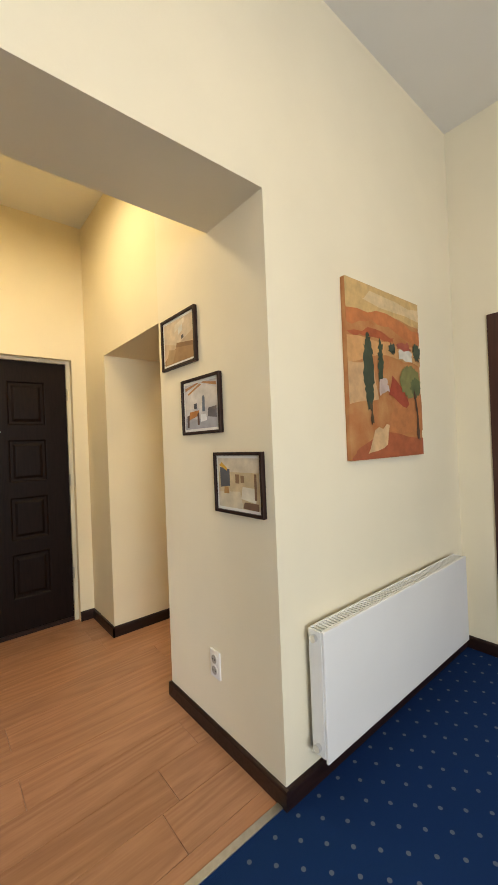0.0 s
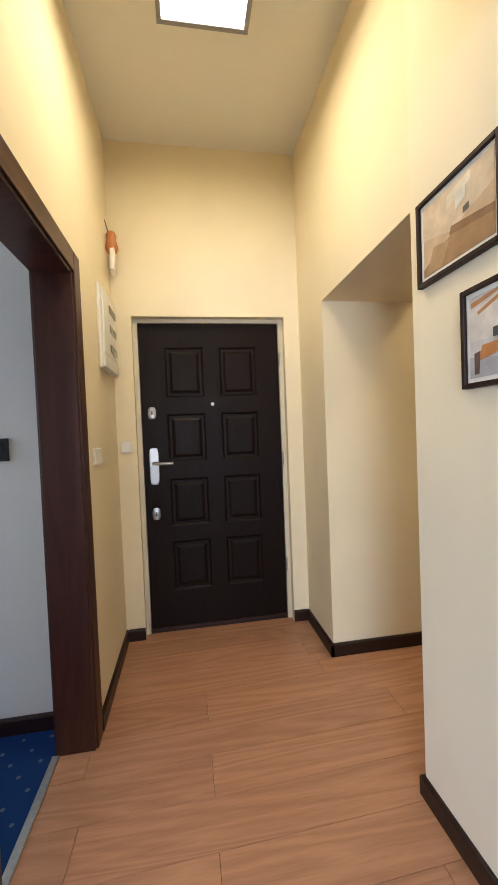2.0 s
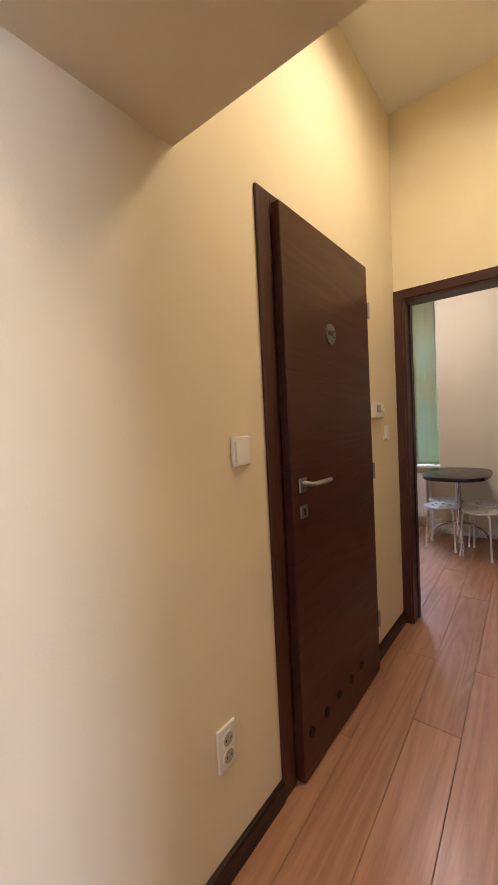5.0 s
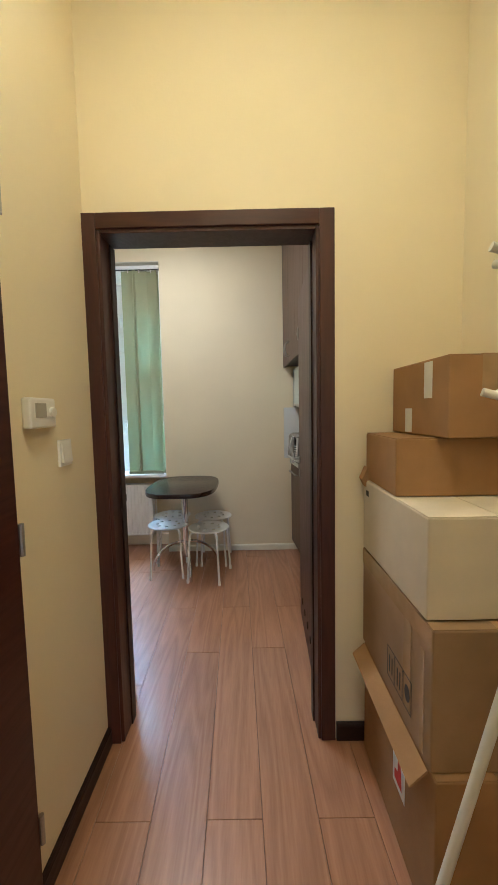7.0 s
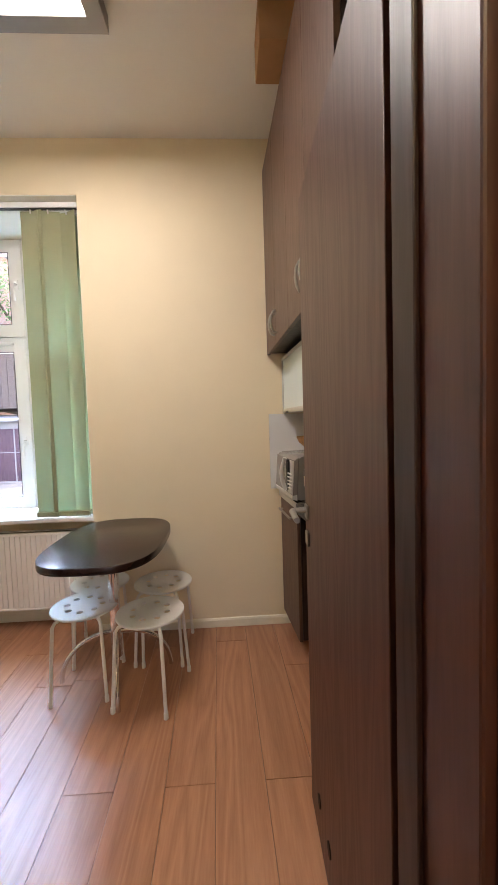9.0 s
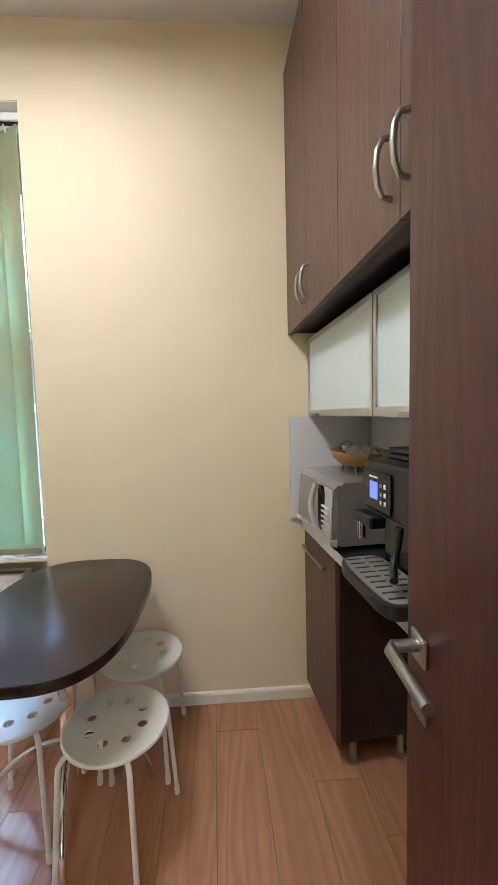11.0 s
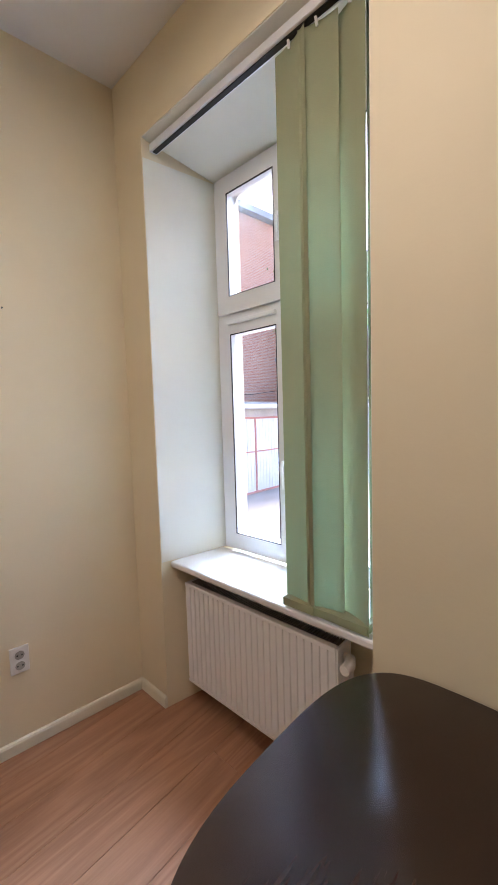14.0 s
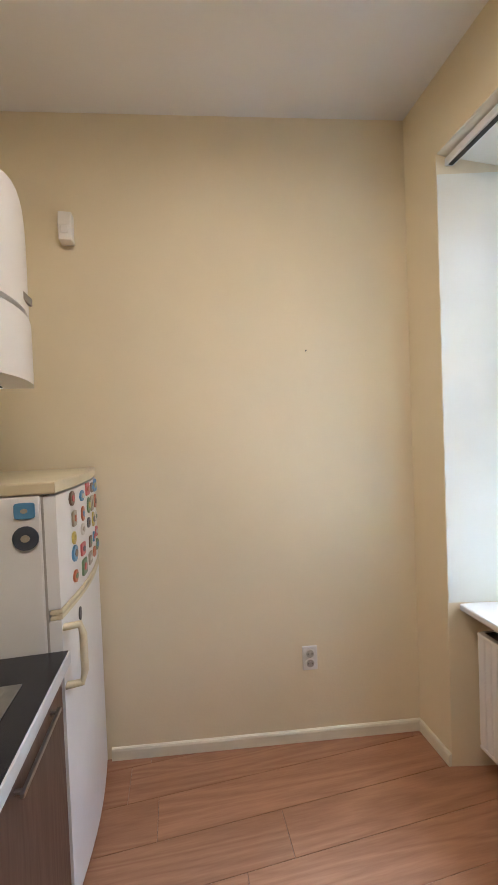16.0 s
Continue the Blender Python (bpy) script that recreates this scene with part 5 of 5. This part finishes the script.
for k in range(3):
    x = 1.85 + 0.062 * k
    sym = part("symbol_frame", boxes((x, x + 0.003, 0.7018, 0.7022, 0.50, 0.60), (x + 0.055, x + 0.058, 0.7018, 0.7022, 0.50, 0.60), (x + 0.003, x + 0.055, 0.7018, 0.7022, 0.50, 0.503), (x + 0.003, x + 0.055, 0.7018, 0.7022, 0.597, 0.60)), INK, c)
    part("symbol", boxes((x + 0.015, x + 0.022, 0.7018, 0.7022, 0.52, 0.575), (x + 0.035, x + 0.042, 0.7018, 0.7022, 0.52, 0.575)) if k else prism(disc_pts(x + 0.029, 0.55, 0.018, 0.025, 12), 0.7018, 0.7022, axis=1), INK, sym)
c = carton(1.775, 2.305, 0.345, 0.70, 0.822, 1.085, CARDW, "white cardboard box with rubbed edges", tape=False)
part("hand_hole", box(2.24, 2.27, 0.7003, 0.701, 1.03, 1.05), INK, c)
part("torn_corner", prism([(0.70, 1.06), (0.715, 1.09), (0.695, 1.135), (0.688, 1.09)], 2.27, 2.315, axis=0), CARD, c)
carton(1.985, 2.30, 0.345, 0.695, 1.087, 1.262, CARD, "flat brown cardboard box stacked on the white box", tape=False, turn=-1.5)
c = carton(1.93, 2.31, 0.35, 0.585, 1.264, 1.497, CARD, "brown cardboard box with paper labels on top", turn=2.0)
part("label", box(2.02, 2.07, 0.5856, 0.5862, 1.38, 1.49), PAPER, c, "white paper label")
part("label", box(2.15, 2.20, 0.5856, 0.5862, 1.27, 1.35), PAPER, c, "white paper label")
part("label", box(1.928, 1.9294, 0.36, 0.44, 1.36, 1.47), PAPER, c, "white paper label")

# ---- coat stand ----
cs = thing("coat_stand", (1.60, 0.56, 0), "white metal coat stand beside the boxes", "coat stand")
part("pole", tube([(1.60, 0.56, 0.75), (1.60, 0.56, 1.78)], 0.016, 14), STOOLW, cs, smooth=True)
for a in (75, 195, 315):
    cc, ss = math.cos(radians(a)), math.sin(radians(a))
    part("leg", tube([(1.60 + cc * 0.012, 0.56 + ss * 0.012, 0.95), (1.60 + cc * 0.22, 0.56 + ss * 0.22, 0.012)], 0.012, 12), STOOLW, cs, smooth=True)
for z in (1.35, 1.62):
    for a in (20, 90, 160, 250, 320):
        cc, ss = math.cos(radians(a + z * 40)), math.sin(radians(a + z * 40))
        part("peg", tube([(1.60 + cc * 0.012, 0.56 + ss * 0.012, z), (1.60 + cc * 0.11, 0.56 + ss * 0.11, z + 0.03)], [0.008, 0.009], 10), STOOLW, cs, smooth=True)


# ---- west counter, fridge, boiler ----
WX = 2.95
ctr = thing("sink_unit", (2.7, 2.3, 0), "dark brown kitchen base unit with bar handles", "cabinet")
part("body", box(2.475, WX - 0.02, 1.842, 2.785, 0.10, 0.86, 0.001), CABD, ctr)
part("plinth", box(2.475, WX - 0.06, 1.86, 2.78, 0.0, 0.10), CABD, ctr)
for k in range(2):
    y0 = 1.845 + 0.47 * k
    d = part("door", box(WX - 0.019, WX, y0 + 0.002, y0 + 0.466, 0.105, 0.855, 0.0015), CABW, ctr)
    part("handle", boxes((WX + 0.016, WX + 0.026, y0 + 0.10, y0 + 0.37, 0.785, 0.797), (WX, WX + 0.018, y0 + 0.11, y0 + 0.12, 0.787, 0.795), (WX, WX + 0.018, y0 + 0.35, y0 + 0.36, 0.787, 0.795), bev=0.002), STEEL, d)
wt = thing("worktop", (2.7, 2.3, 0.86), "black worktop with an inset steel sink", "worktop")
part("slab", boxes((2.475, WX + 0.02, 1.832, 2.02, 0.861, 0.90), (2.475, WX + 0.02, 2.60, 2.79, 0.861, 0.90), (2.475, 2.53, 2.02, 2.60, 0.861, 0.90), (WX - 0.07, WX + 0.02, 2.02, 2.60, 0.861, 0.90)), STONE, wt)
part("edge_band", box(WX + 0.021, WX + 0.027, 1.832, 2.79, 0.861, 0.899, 0.001), WORKEDGE, wt, "pale metallic edge band")
sk = thing("sink", (2.7, 2.3, 0.9), "brushed steel kitchen sink set into the worktop", "sink")
X0, X1, Y0, Y1 = 2.52, WX - 0.055, 2.0, 2.64
part("rim", boxes((X0, X0 + 0.05, Y0, Y1, 0.9005, 0.905), (X1 - 0.035, X1, Y0, Y1, 0.9005, 0.905), (X0 + 0.05, X1 - 0.035, Y0, Y0 + 0.035, 0.9005, 0.905), (X0 + 0.05, X1 - 0.035, Y1 - 0.05, Y1, 0.9005, 0.905), bev=0.002), STEEL, sk)
bm = bmesh.new()
top = [bm.verts.new((x, y, 0.903)) for x, y in disc_pts((X0 + X1) / 2 + 0.008, (Y0 + Y1) / 2 - 0.008, (X1 - X0) / 2 - 0.03, (Y1 - Y0) / 2 - 0.03, 32, 5)]
bot = [bm.verts.new((x, y, 0.865)) for x, y in disc_pts((X0 + X1) / 2 + 0.008, (Y0 + Y1) / 2 - 0.008, (X1 - X0) / 2 - 0.055, (Y1 - Y0) / 2 - 0.055, 32, 5)]
for k in range(32):
    bm.faces.new((top[k], top[(k + 1) % 32], bot[(k + 1) % 32], bot[k]))
bm.faces.new(bot)
bmesh.ops.recalc_face_normals(bm, faces=bm.faces)
part("basin", bm, STEEL, sk, smooth=True)


def fridge():
    f = thing("fridge", (2.7, 3.02, 0), "old white fridge-freezer covered in souvenir magnets", "fridge")
    y0, y1, xb, xf, H = 2.81, 3.40, 2.48, 2.905, 1.425
    part("body", box(xb, xf, y0, y1, 0.015, H - 0.04, 0.006), FRIDGEW, f)
    def bulge(z0, z1, x):
        pts = [(x, y0 + 0.002)] + [(x + 0.035 + 0.022 * math.sin(math.pi * k / 10), y0 + 0.006 + (y1 - y0 - 0.012) * k / 10) for k in range(11)] + [(x, y1 - 0.002)]
        return prism(pts, z0, z1, bev=0.004)
    dt = part("freezer_door", bulge(1.02, H - 0.045, xf + 0.008), FRIDGEW, f)
    db = part("fridge_door", bulge(0.05, 0.985, xf + 0.008), FRIDGEW, f)
    part("top_cover", prism([(xb, y0 - 0.004)] + [(xf + 0.045 + 0.024 * math.sin(math.pi * k / 10), y0 - 0.004 + (y1 - y0 + 0.008) * k / 10) for k in range(11)] + [(xb, y1 + 0.004)], H - 0.038, H, bev=0.006), OLDPLASTIC, f, "yellowed plastic top")
    part("trim", bulge(1.004, 1.019, xf + 0.012), OLDPLASTIC, dt, "yellowed trim")
    part("trim", bulge(0.986, 1.000, xf + 0.012), OLDPLASTIC, db, "yellowed trim")
    part("gasket", box(xf, xf + 0.008, y0 + 0.004, y1 - 0.004, 0.05, H - 0.045), SOCKETD, f)
    part("handle", tube([(xf + 0.035, y0 + 0.02, 0.955), (xf + 0.09, y0 + 0.03, 0.955), (xf + 0.098, y0 + 0.035, 0.92), (xf + 0.098, y0 + 0.035, 0.80), (xf + 0.09, y0 + 0.03, 0.765), (xf + 0.035, y0 + 0.02, 0.765)], 0.012, 10), OLDPLASTIC, db, "yellowed plastic handle", True)
    rng = random.Random(4)
    cols = [(0.45, 0.12, 0.05), (0.05, 0.06, 0.08), (0.08, 0.25, 0.42), (0.10, 0.20, 0.10), (0.50, 0.40, 0.10), (0.55, 0.10, 0.10), (0.35, 0.30, 0.22), (0.60, 0.58, 0.52), (0.16, 0.10, 0.06)]
    for i in range(5):
        for j in range(5):
            y = y0 + 0.14 + 0.095 * i + rng.uniform(-0.01, 0.01)
            z = 1.085 + 0.066 * j + rng.uniform(-0.008, 0.008)
            s = math.sin(math.pi * (y - y0) / (y1 - y0))
            x = xf + 0.043 + 0.022 * s
            w, h = rng.uniform(0.018, 0.032), rng.uniform(0.02, 0.032)
            pts = disc_pts(y, z, w, h, 12, rng.choice([2, 2.4, 6]))
            mg = thing("fridge_magnet", (x, y, z), rng.choice(["small colourful souvenir magnet on the fridge", "painted souvenir magnet on the freezer door"]), "magnet", group="fridge magnets")
            part("plaque", prism(pts, x - 0.004, x + 0.005, axis=0, bev=0.001), paint(*cols[(i * 3 + j * 2) % 9], 0.35), mg)
            part("motif", prism(disc_pts(y, z, w * 0.5, h * 0.45, 8), x + 0.005, x + 0.0075, axis=0), paint(*cols[(i * 2 + j * 5 + 3) % 9], 0.35), mg)
    for x, z, w, h, p, k in ((2.86, 1.34, 0.03, 0.025, 6, 2), (2.75, 1.335, 0.026, 0.026, 2, 2), (2.86, 1.255, 0.038, 0.038, 2, 1), (2.72, 1.245, 0.038, 0.03, 3, 8)):
        mg = thing("fridge_magnet", (x, y0, z), "round or oblong souvenir magnet on the fridge side", "magnet", group="fridge magnets")
        part("plaque", prism(disc_pts(x, z, w, h, 18, p), y0 - 0.006, y0, axis=1, bev=0.001), paint(*cols[k], 0.35), mg)
        part("motif", prism(disc_pts(x, z, w * 0.35, h * 0.3, 10), y0 - 0.009, y0 - 0.006, axis=1), paint(*cols[6], 0.35), mg)
    y, z = y0 + 0.16, 0.935
    mg = thing("fridge_magnet", (xf + 0.06, y, z), "small black and white animal-shaped sticker magnet", "magnet", group="fridge magnets")
    part("plaque", prism(disc_pts(y, z, 0.014, 0.024, 10), xf + 0.056, xf + 0.063, axis=0), paint(0.05, 0.05, 0.05, 0.4), mg)


FRIDGEW = mat("fridge_white_enamel", (0.74, 0.73, 0.70), 0.3, var=0.03, scale=5, bump=0.05, bscale=200)
fridge()


def boiler():
    b = thing("gas_boiler", (2.6, 2.75, 1.7), "white wall-hung gas boiler with a bowed front", "boiler")
    y0, y1 = 2.52, 2.96
    def face(zz0, zz1, x, n=12):
        bm = bmesh.new()
        cols = []
        for k in range(n + 1):
            u = k / n
            y = y0 + (y1 - y0) * u
            lift = 0.09 * math.sin(math.pi * u)
            cols.append((y, x + 0.045 * math.sin(math.pi * u), lift))
        F = [[bm.verts.new((xx if i else xx, y, z + (lf if top else 0))) for (y, xx, lf) in cols] for i, (z, top) in enumerate(((zz0, False), (zz1, zz1 > 2.1)))]
        B = [[bm.verts.new((2.475, y, z + (lf if top else 0))) for (y, xx, lf) in cols] for z, top in ((zz0, False), (zz1, zz1 > 2.1))]
        for k in range(n):
            bm.faces.new((F[0][k], F[0][k + 1], F[1][k + 1], F[1][k]))
            bm.faces.new((B[0][k + 1], B[0][k], B[1][k], B[1][k + 1]))
            bm.faces.new((F[1][k], F[1][k + 1], B[1][k + 1], B[1][k]))
            bm.faces.new((F[0][k + 1], F[0][k], B[0][k], B[0][k + 1]))
        for k in (0, n):
            bm.faces.new((F[0][k], F[1][k], B[1][k], B[0][k]))
        bmesh.ops.recalc_face_normals(bm, faces=bm.faces)
        return bm
    part("casing", face(1.955, 2.21, 2.85), ENAMEL, b, smooth=True)
    fl = part("lower_flap", face(1.735, 1.935, 2.855), ENAMEL, b, smooth=True)
    part("grip_gap", face(1.935, 1.955, 2.80), SILVER, b, "silver grip strip", smooth=True)
    part("badge", box(2.882, 2.892, 2.80, 2.87, 1.985, 2.01, 0.002), SILVERD, b, "grey maker's plate")
    for k in range(6):
        part("vent_slot", box(2.56 + 0.04 * k, 2.58 + 0.04 * k, 2.60, 2.90, 1.730, 1.7345), HOLESHADE, b)


boiler()
dt = thing("motion_detector", (2.87, 3.45, 2.5), "white alarm motion detector on the kitchen wall", "sensor")
part("case", prism([(3.46, 2.465), (3.405, 2.468), (3.40, 2.535), (3.415, 2.60), (3.46, 2.602)], 2.838, 2.896, axis=0, bev=0.004), PLASTIC, dt)
part("lens", box(2.85, 2.885, 3.397, 3.403, 2.495, 2.53, 0.003), PLASTIC, dt, "pale sensor lens")
nl = solid("wall_nail", tube([(3.972, 3.335, 1.95), (3.971, 3.325, 1.951)], 0.003, 8), BLACK, "small dark nail in the kitchen wall", "nail")


# ---- outside ----
GZ = -0.6
solid("ground", boxes((5.05, 400, -300, 400, GZ - 0.3, GZ), (-300, 5.05, 3.75, 400, GZ - 0.3, GZ), (-300, 5.05, -300, -4.15, GZ - 0.3, GZ)), mat("courtyard_concrete", (0.27, 0.26, 0.24), 0.9, var=0.2, scale=0.9, bump=0.3, bscale=12), "cracked pale concrete courtyard ground", "ground", kind="structure")
BRICK = bpy.data.materials.new("old_brick")
BRICK.use_nodes = True
nt = BRICK.node_tree
tcn = nt.nodes.new("ShaderNodeTexCoord")
mpn = nt.nodes.new("ShaderNodeMapping")
mpn.inputs["Rotation"].default_value = (radians(90), 0, 0)
brn = nt.nodes.new("ShaderNodeTexBrick")
brn.inputs["Color1"].default_value, brn.inputs["Color2"].default_value, brn.inputs["Mortar"].default_value = (0.40, 0.17, 0.12, 1), (0.50, 0.26, 0.19, 1), (0.45, 0.38, 0.33, 1)
brn.inputs["Scale"].default_value, brn.inputs["Brick Width"].default_value, brn.inputs["Row Height"].default_value, brn.inputs["Mortar Size"].default_value = 1.0, 0.26, 0.075, 0.012
nt.links.new(tcn.outputs["Object"], mpn.inputs[0])
nt.links.new(mpn.outputs[0], brn.inputs["Vector"])
nt.links.new(brn.outputs[0], nt.nodes["Principled BSDF"].inputs["Base Color"])
nt.nodes["Principled BSDF"].inputs["Roughness"].default_value = 0.9
GREYP = mat("grey_render", (0.45, 0.44, 0.42), 0.9, var=0.15, scale=2)
ROOFM = mat("roofing_felt", (0.22, 0.24, 0.26), 0.7, var=0.2, scale=3)
GWHITE = mat("white_sheet_metal", (0.62, 0.64, 0.66), 0.5, var=0.06, scale=6)
GPINK = mat("rusty_pink_paint", (0.45, 0.20, 0.17), 0.7, var=0.2, scale=10)
GPURP = mat("faded_purple_paint", (0.16, 0.10, 0.12), 0.7, var=0.2, scale=8)
OLDW = mat("weathered_boards", (0.16, 0.13, 0.11), 0.85, var=0.3, scale=8)


def garage_row(name, label, origin_xy, yaw, n, leaf_mat, frame_mat, height=2.25):
    """Built along +x from the origin, facing -y, then turned."""
    g = thing(name, (0, 0, 0), label, "garage")
    W = 2.9
    part("wall", boxes((0, n * W, 0.02, 5, 0, height)), GREYP, g)
    part("roof", prism([(-0.25, height), (5.2, height + 0.25), (5.2, height + 0.4), (-0.25, height + 0.12)], -0.1, n * W + 0.1, axis=0), ROOFM, g)
    part("gutter", tube([(-0.1, -0.27, height + 0.02), (n * W + 0.1, -0.27, height + 0.02)], 0.06, 10), GWHITE, g)
    for k in range(n):
        x = k * W + 0.35
        d = part("gate", boxes((x, x + 2.2, -0.01, 0.02, 0.05, 1.95)), leaf_mat, g)
        part("gate_frame", boxes((x - 0.05, x, -0.04, 0.02, 0, 2.0), (x + 2.2, x + 2.25, -0.04, 0.02, 0, 2.0), (x, x + 2.2, -0.04, 0.02, 1.95, 2.0), (x + 1.08, x + 1.12, -0.035, -0.01, 0.05, 1.95), (x, x + 2.2, -0.034, -0.01, 1.08, 1.11), (x, x + 2.2, -0.04, 0.02, 0.0, 0.05)), frame_mat, d)
        for j in range(18):
            part("rib", box(x + 0.05 + j * 0.122, x + 0.07 + j * 0.122, -0.022, -0.01, 0.06, 1.94), leaf_mat, d)
    g.matrix_basis = pose(*origin_xy, GZ, 0, 0, yaw)
    return g


garage_row("garage", "row of white sheet-metal garage doors with pink frames", (9.45, 8.1), 0, 1, GWHITE, GPINK)
garage_row("garage", "low garages with faded purple ribbed doors", (16.2, 13.2), -90, 4, GPURP, GREYP)
bb = thing("brick_building", (0, 0, 0), "tall red brick building with a blank gable", "building")
part("wall", box(0, 22, 0, 8, 0, 11.5), BRICK, bb)
part("roof", prism([(-0.4, 11.5), (8.4, 14.5), (8.4, 14.8), (-0.4, 11.8)], -0.3, 22.3, axis=0), ROOFM, bb)
part("drainpipe", tube([(11.0, -0.15, 3.0), (11.0, -0.15, 9.2)], 0.16, 12), GREYP, bb, "grey flue pipe", True)
bb.matrix_basis = pose(3.5, 15.5, GZ, 0, 0, -6)
sh = thing("wooden_shed", (0, 0, 0), "weathered wooden shed with a sloping roof", "shed")
for k in range(24):
    part("board", box(0.25 * k, 0.25 * k + 0.24, 0, 0.03, 0, 1.7 + 0.4 * math.sin(math.pi * k / 24)), OLDW, sh)
part("body", box(0.02, 5.98, 0.03, 3, 0, 1.7), OLDW, sh)
part("roof", prism([(-0.3, 1.6), (3, 2.5), (6.3, 1.6), (6.3, 1.75), (3, 2.65), (-0.3, 1.75)], -0.3, 3.2, axis=1), ROOFM, sh)
sh.matrix_basis = pose(16.9, 11.6, GZ + 2.72, 0, 0, -90)
wire = solid("overhead_cable", tube([(6, 14, 2.6), (10, 12.6, 2.1), (14, 11, 2.2), (20, 9, 3.0)], 0.012, 6), BLACK, "thin black cable over the courtyard", "cable")

LEAF = mat("tree_leaves", (0.10, 0.20, 0.04), 0.6, var=0.3, scale=3, obj_rand=0.1)
BARK = mat("tree_bark", (0.10, 0.075, 0.05), 0.9, var=0.3, scale=14, bump=0.5, bscale=30)


def tree(at, h, seed):
    rng = random.Random(seed)
    t = thing("tree", at, "broad leafy green tree behind the garages", "tree", group="trees behind the garages")
    x, y, z = at
    limbs = []
    bm = tube([(x, y, z), (x + 0.1, y, z + h * 0.3), (x, y + 0.2, z + h * 0.55), (x + 0.2, y + 0.1, z + h * 0.85)], [0.26, 0.2, 0.14, 0.05], 10)
    part("trunk", bm, BARK, t, smooth=True)
    for k in range(9):
        a, zz = rng.uniform(0, 6.28), z + h * rng.uniform(0.25, 0.7)
        r = h * rng.uniform(0.22, 0.38)
        tip = Vector((x + math.cos(a) * r, y + math.sin(a) * r, zz + h * rng.uniform(0.1, 0.25)))
        part("limb", tube([(x, y, zz), ((x + tip.x) / 2, (y + tip.y) / 2, zz + h * 0.03), tip], [0.09, 0.06, 0.02], 8), BARK, t)
        limbs.append(tip)
    limbs.append(Vector((x, y, z + h * 0.92)))
    verts, faces = [], []
    for tip in limbs:
        for c in range(16):
            cl = tip + Vector((rng.gauss(0, 1), rng.gauss(0, 1), rng.gauss(0, 0.8))) * h * 0.085
            for q in range(45):
                p = cl + Vector((rng.gauss(0, 1), rng.gauss(0, 1), rng.gauss(0, 1))) * h * 0.03
                u = Vector((rng.uniform(-1, 1), rng.uniform(-1, 1), rng.uniform(-1, 1))).normalized()
                v = u.orthogonal().normalized() * 0.055
                u = u * 0.09
                b = len(verts)
                verts += [p - u, p + v, p + u, p - v]
                faces.append((b, b + 1, b + 2, b + 3))
    me = bpy.data.meshes.new("leaves")
    me.from_pydata([tuple(v - Vector(at)) for v in verts], [], faces)
    me.materials.append(LEAF)
    ob = new("leaves", me)
    ob.parent = t
    tagged(ob, kind="stuff")


for at, h, s in (((23, 6.5, GZ), 9, 1), ((22.5, 11.5, GZ), 10, 2), ((25, 2, GZ), 9, 3), ((27, 15, GZ), 11, 4)):
    tree(at, h, s)
ivy = bmesh.new()
rng = random.Random(9)
for k in range(900):
    u, v = rng.gauss(0, 0.6), rng.gauss(0, 1.0)
    p = Vector((13.2 + u, 14.42 - 0.105 * u + rng.uniform(-0.25, 0), 4.6 + v))
    a, b = Vector((rng.uniform(-1, 1), rng.uniform(-1, 1), rng.uniform(-1, 1))).normalized() * 0.12, Vector((rng.uniform(-1, 1), 0, rng.uniform(-1, 1))).normalized() * 0.09
    ivy.faces.new([ivy.verts.new(q) for q in (p - a, p + b, p + a, p - b)])
solid("ivy", ivy, LEAF, "patch of green ivy climbing the brick wall", "ivy", kind="stuff")


# ---- laminate planks ----
def planks(joints, seed):
    """One floor through hall, corridor and kitchen. The rows run along x and drift by SLOPE to the north."""
    rng = random.Random(seed)
    holder = thing("floor_laminate", (0, 0, 0), "oak laminate planks through hall, corridor and kitchen", "floor", kind="structure")
    part("underlay", boxes((-1.37, 2.40, 0.012, 2.42, -0.05, -0.009), (2.40, 4.78, 0.1, 3.6, -0.05, -0.009)), SKIRT, holder)
    P, LEN, SLOPE, gap, m = 0.186, 1.38, 0.033, 0.0014, 0.0013
    for k in range(-6, 15):
        a, b = 1.03 + k * P, 1.03 + (k + 1) * P
        x_lo, x_hi = (-1.37 if k < 8 else 2.3), 4.78
        j = joints.get(k, rng.uniform(0, LEN))
        s = j - math.ceil((j - x_lo) / LEN) * LEN
        while s < x_hi:
            c, d = max(x_lo, s), min(x_hi, s + LEN)
            s += LEN
            if d - c < 0.02:
                continue
            tmp = bmesh.new()
            ends = ((c, a), (d, a), (d, b), (c, b))
            def ring(inset, z):
                out = []
                for x, y in ends:
                    px = x + (inset if x == c else -inset)
                    py = y + (inset if y == a else -inset)
                    out.append(tmp.verts.new((px, py + SLOPE * (px + 0.5), z)))
                return out
            rings = [ring(gap / 2, -0.008), ring(gap / 2, -m), ring(gap / 2 + m, 0.0)]
            for A, B in zip(rings, rings[1:]):
                for i in range(4):
                    tmp.faces.new((A[i], A[(i + 1) % 4], B[(i + 1) % 4], B[i]))
            tmp.faces.new(rings[2])
            for at, normal in ((0.012, -1), (3.6, 1)):
                bmesh.ops.bisect_plane(tmp, geom=tmp.verts[:] + tmp.edges[:] + tmp.faces[:], plane_co=(0, at, 0), plane_no=(0, normal, 0), clear_outer=True)
            if not tmp.faces:
                tmp.free()
                continue
            part("plank", tmp, OAK, holder)


planks({0: -0.735, -2: -0.735, 2: -0.738, 1: 2.91, -1: 2.943, 3: -0.1, 9: 3.69, 10: 3.19}, 5)
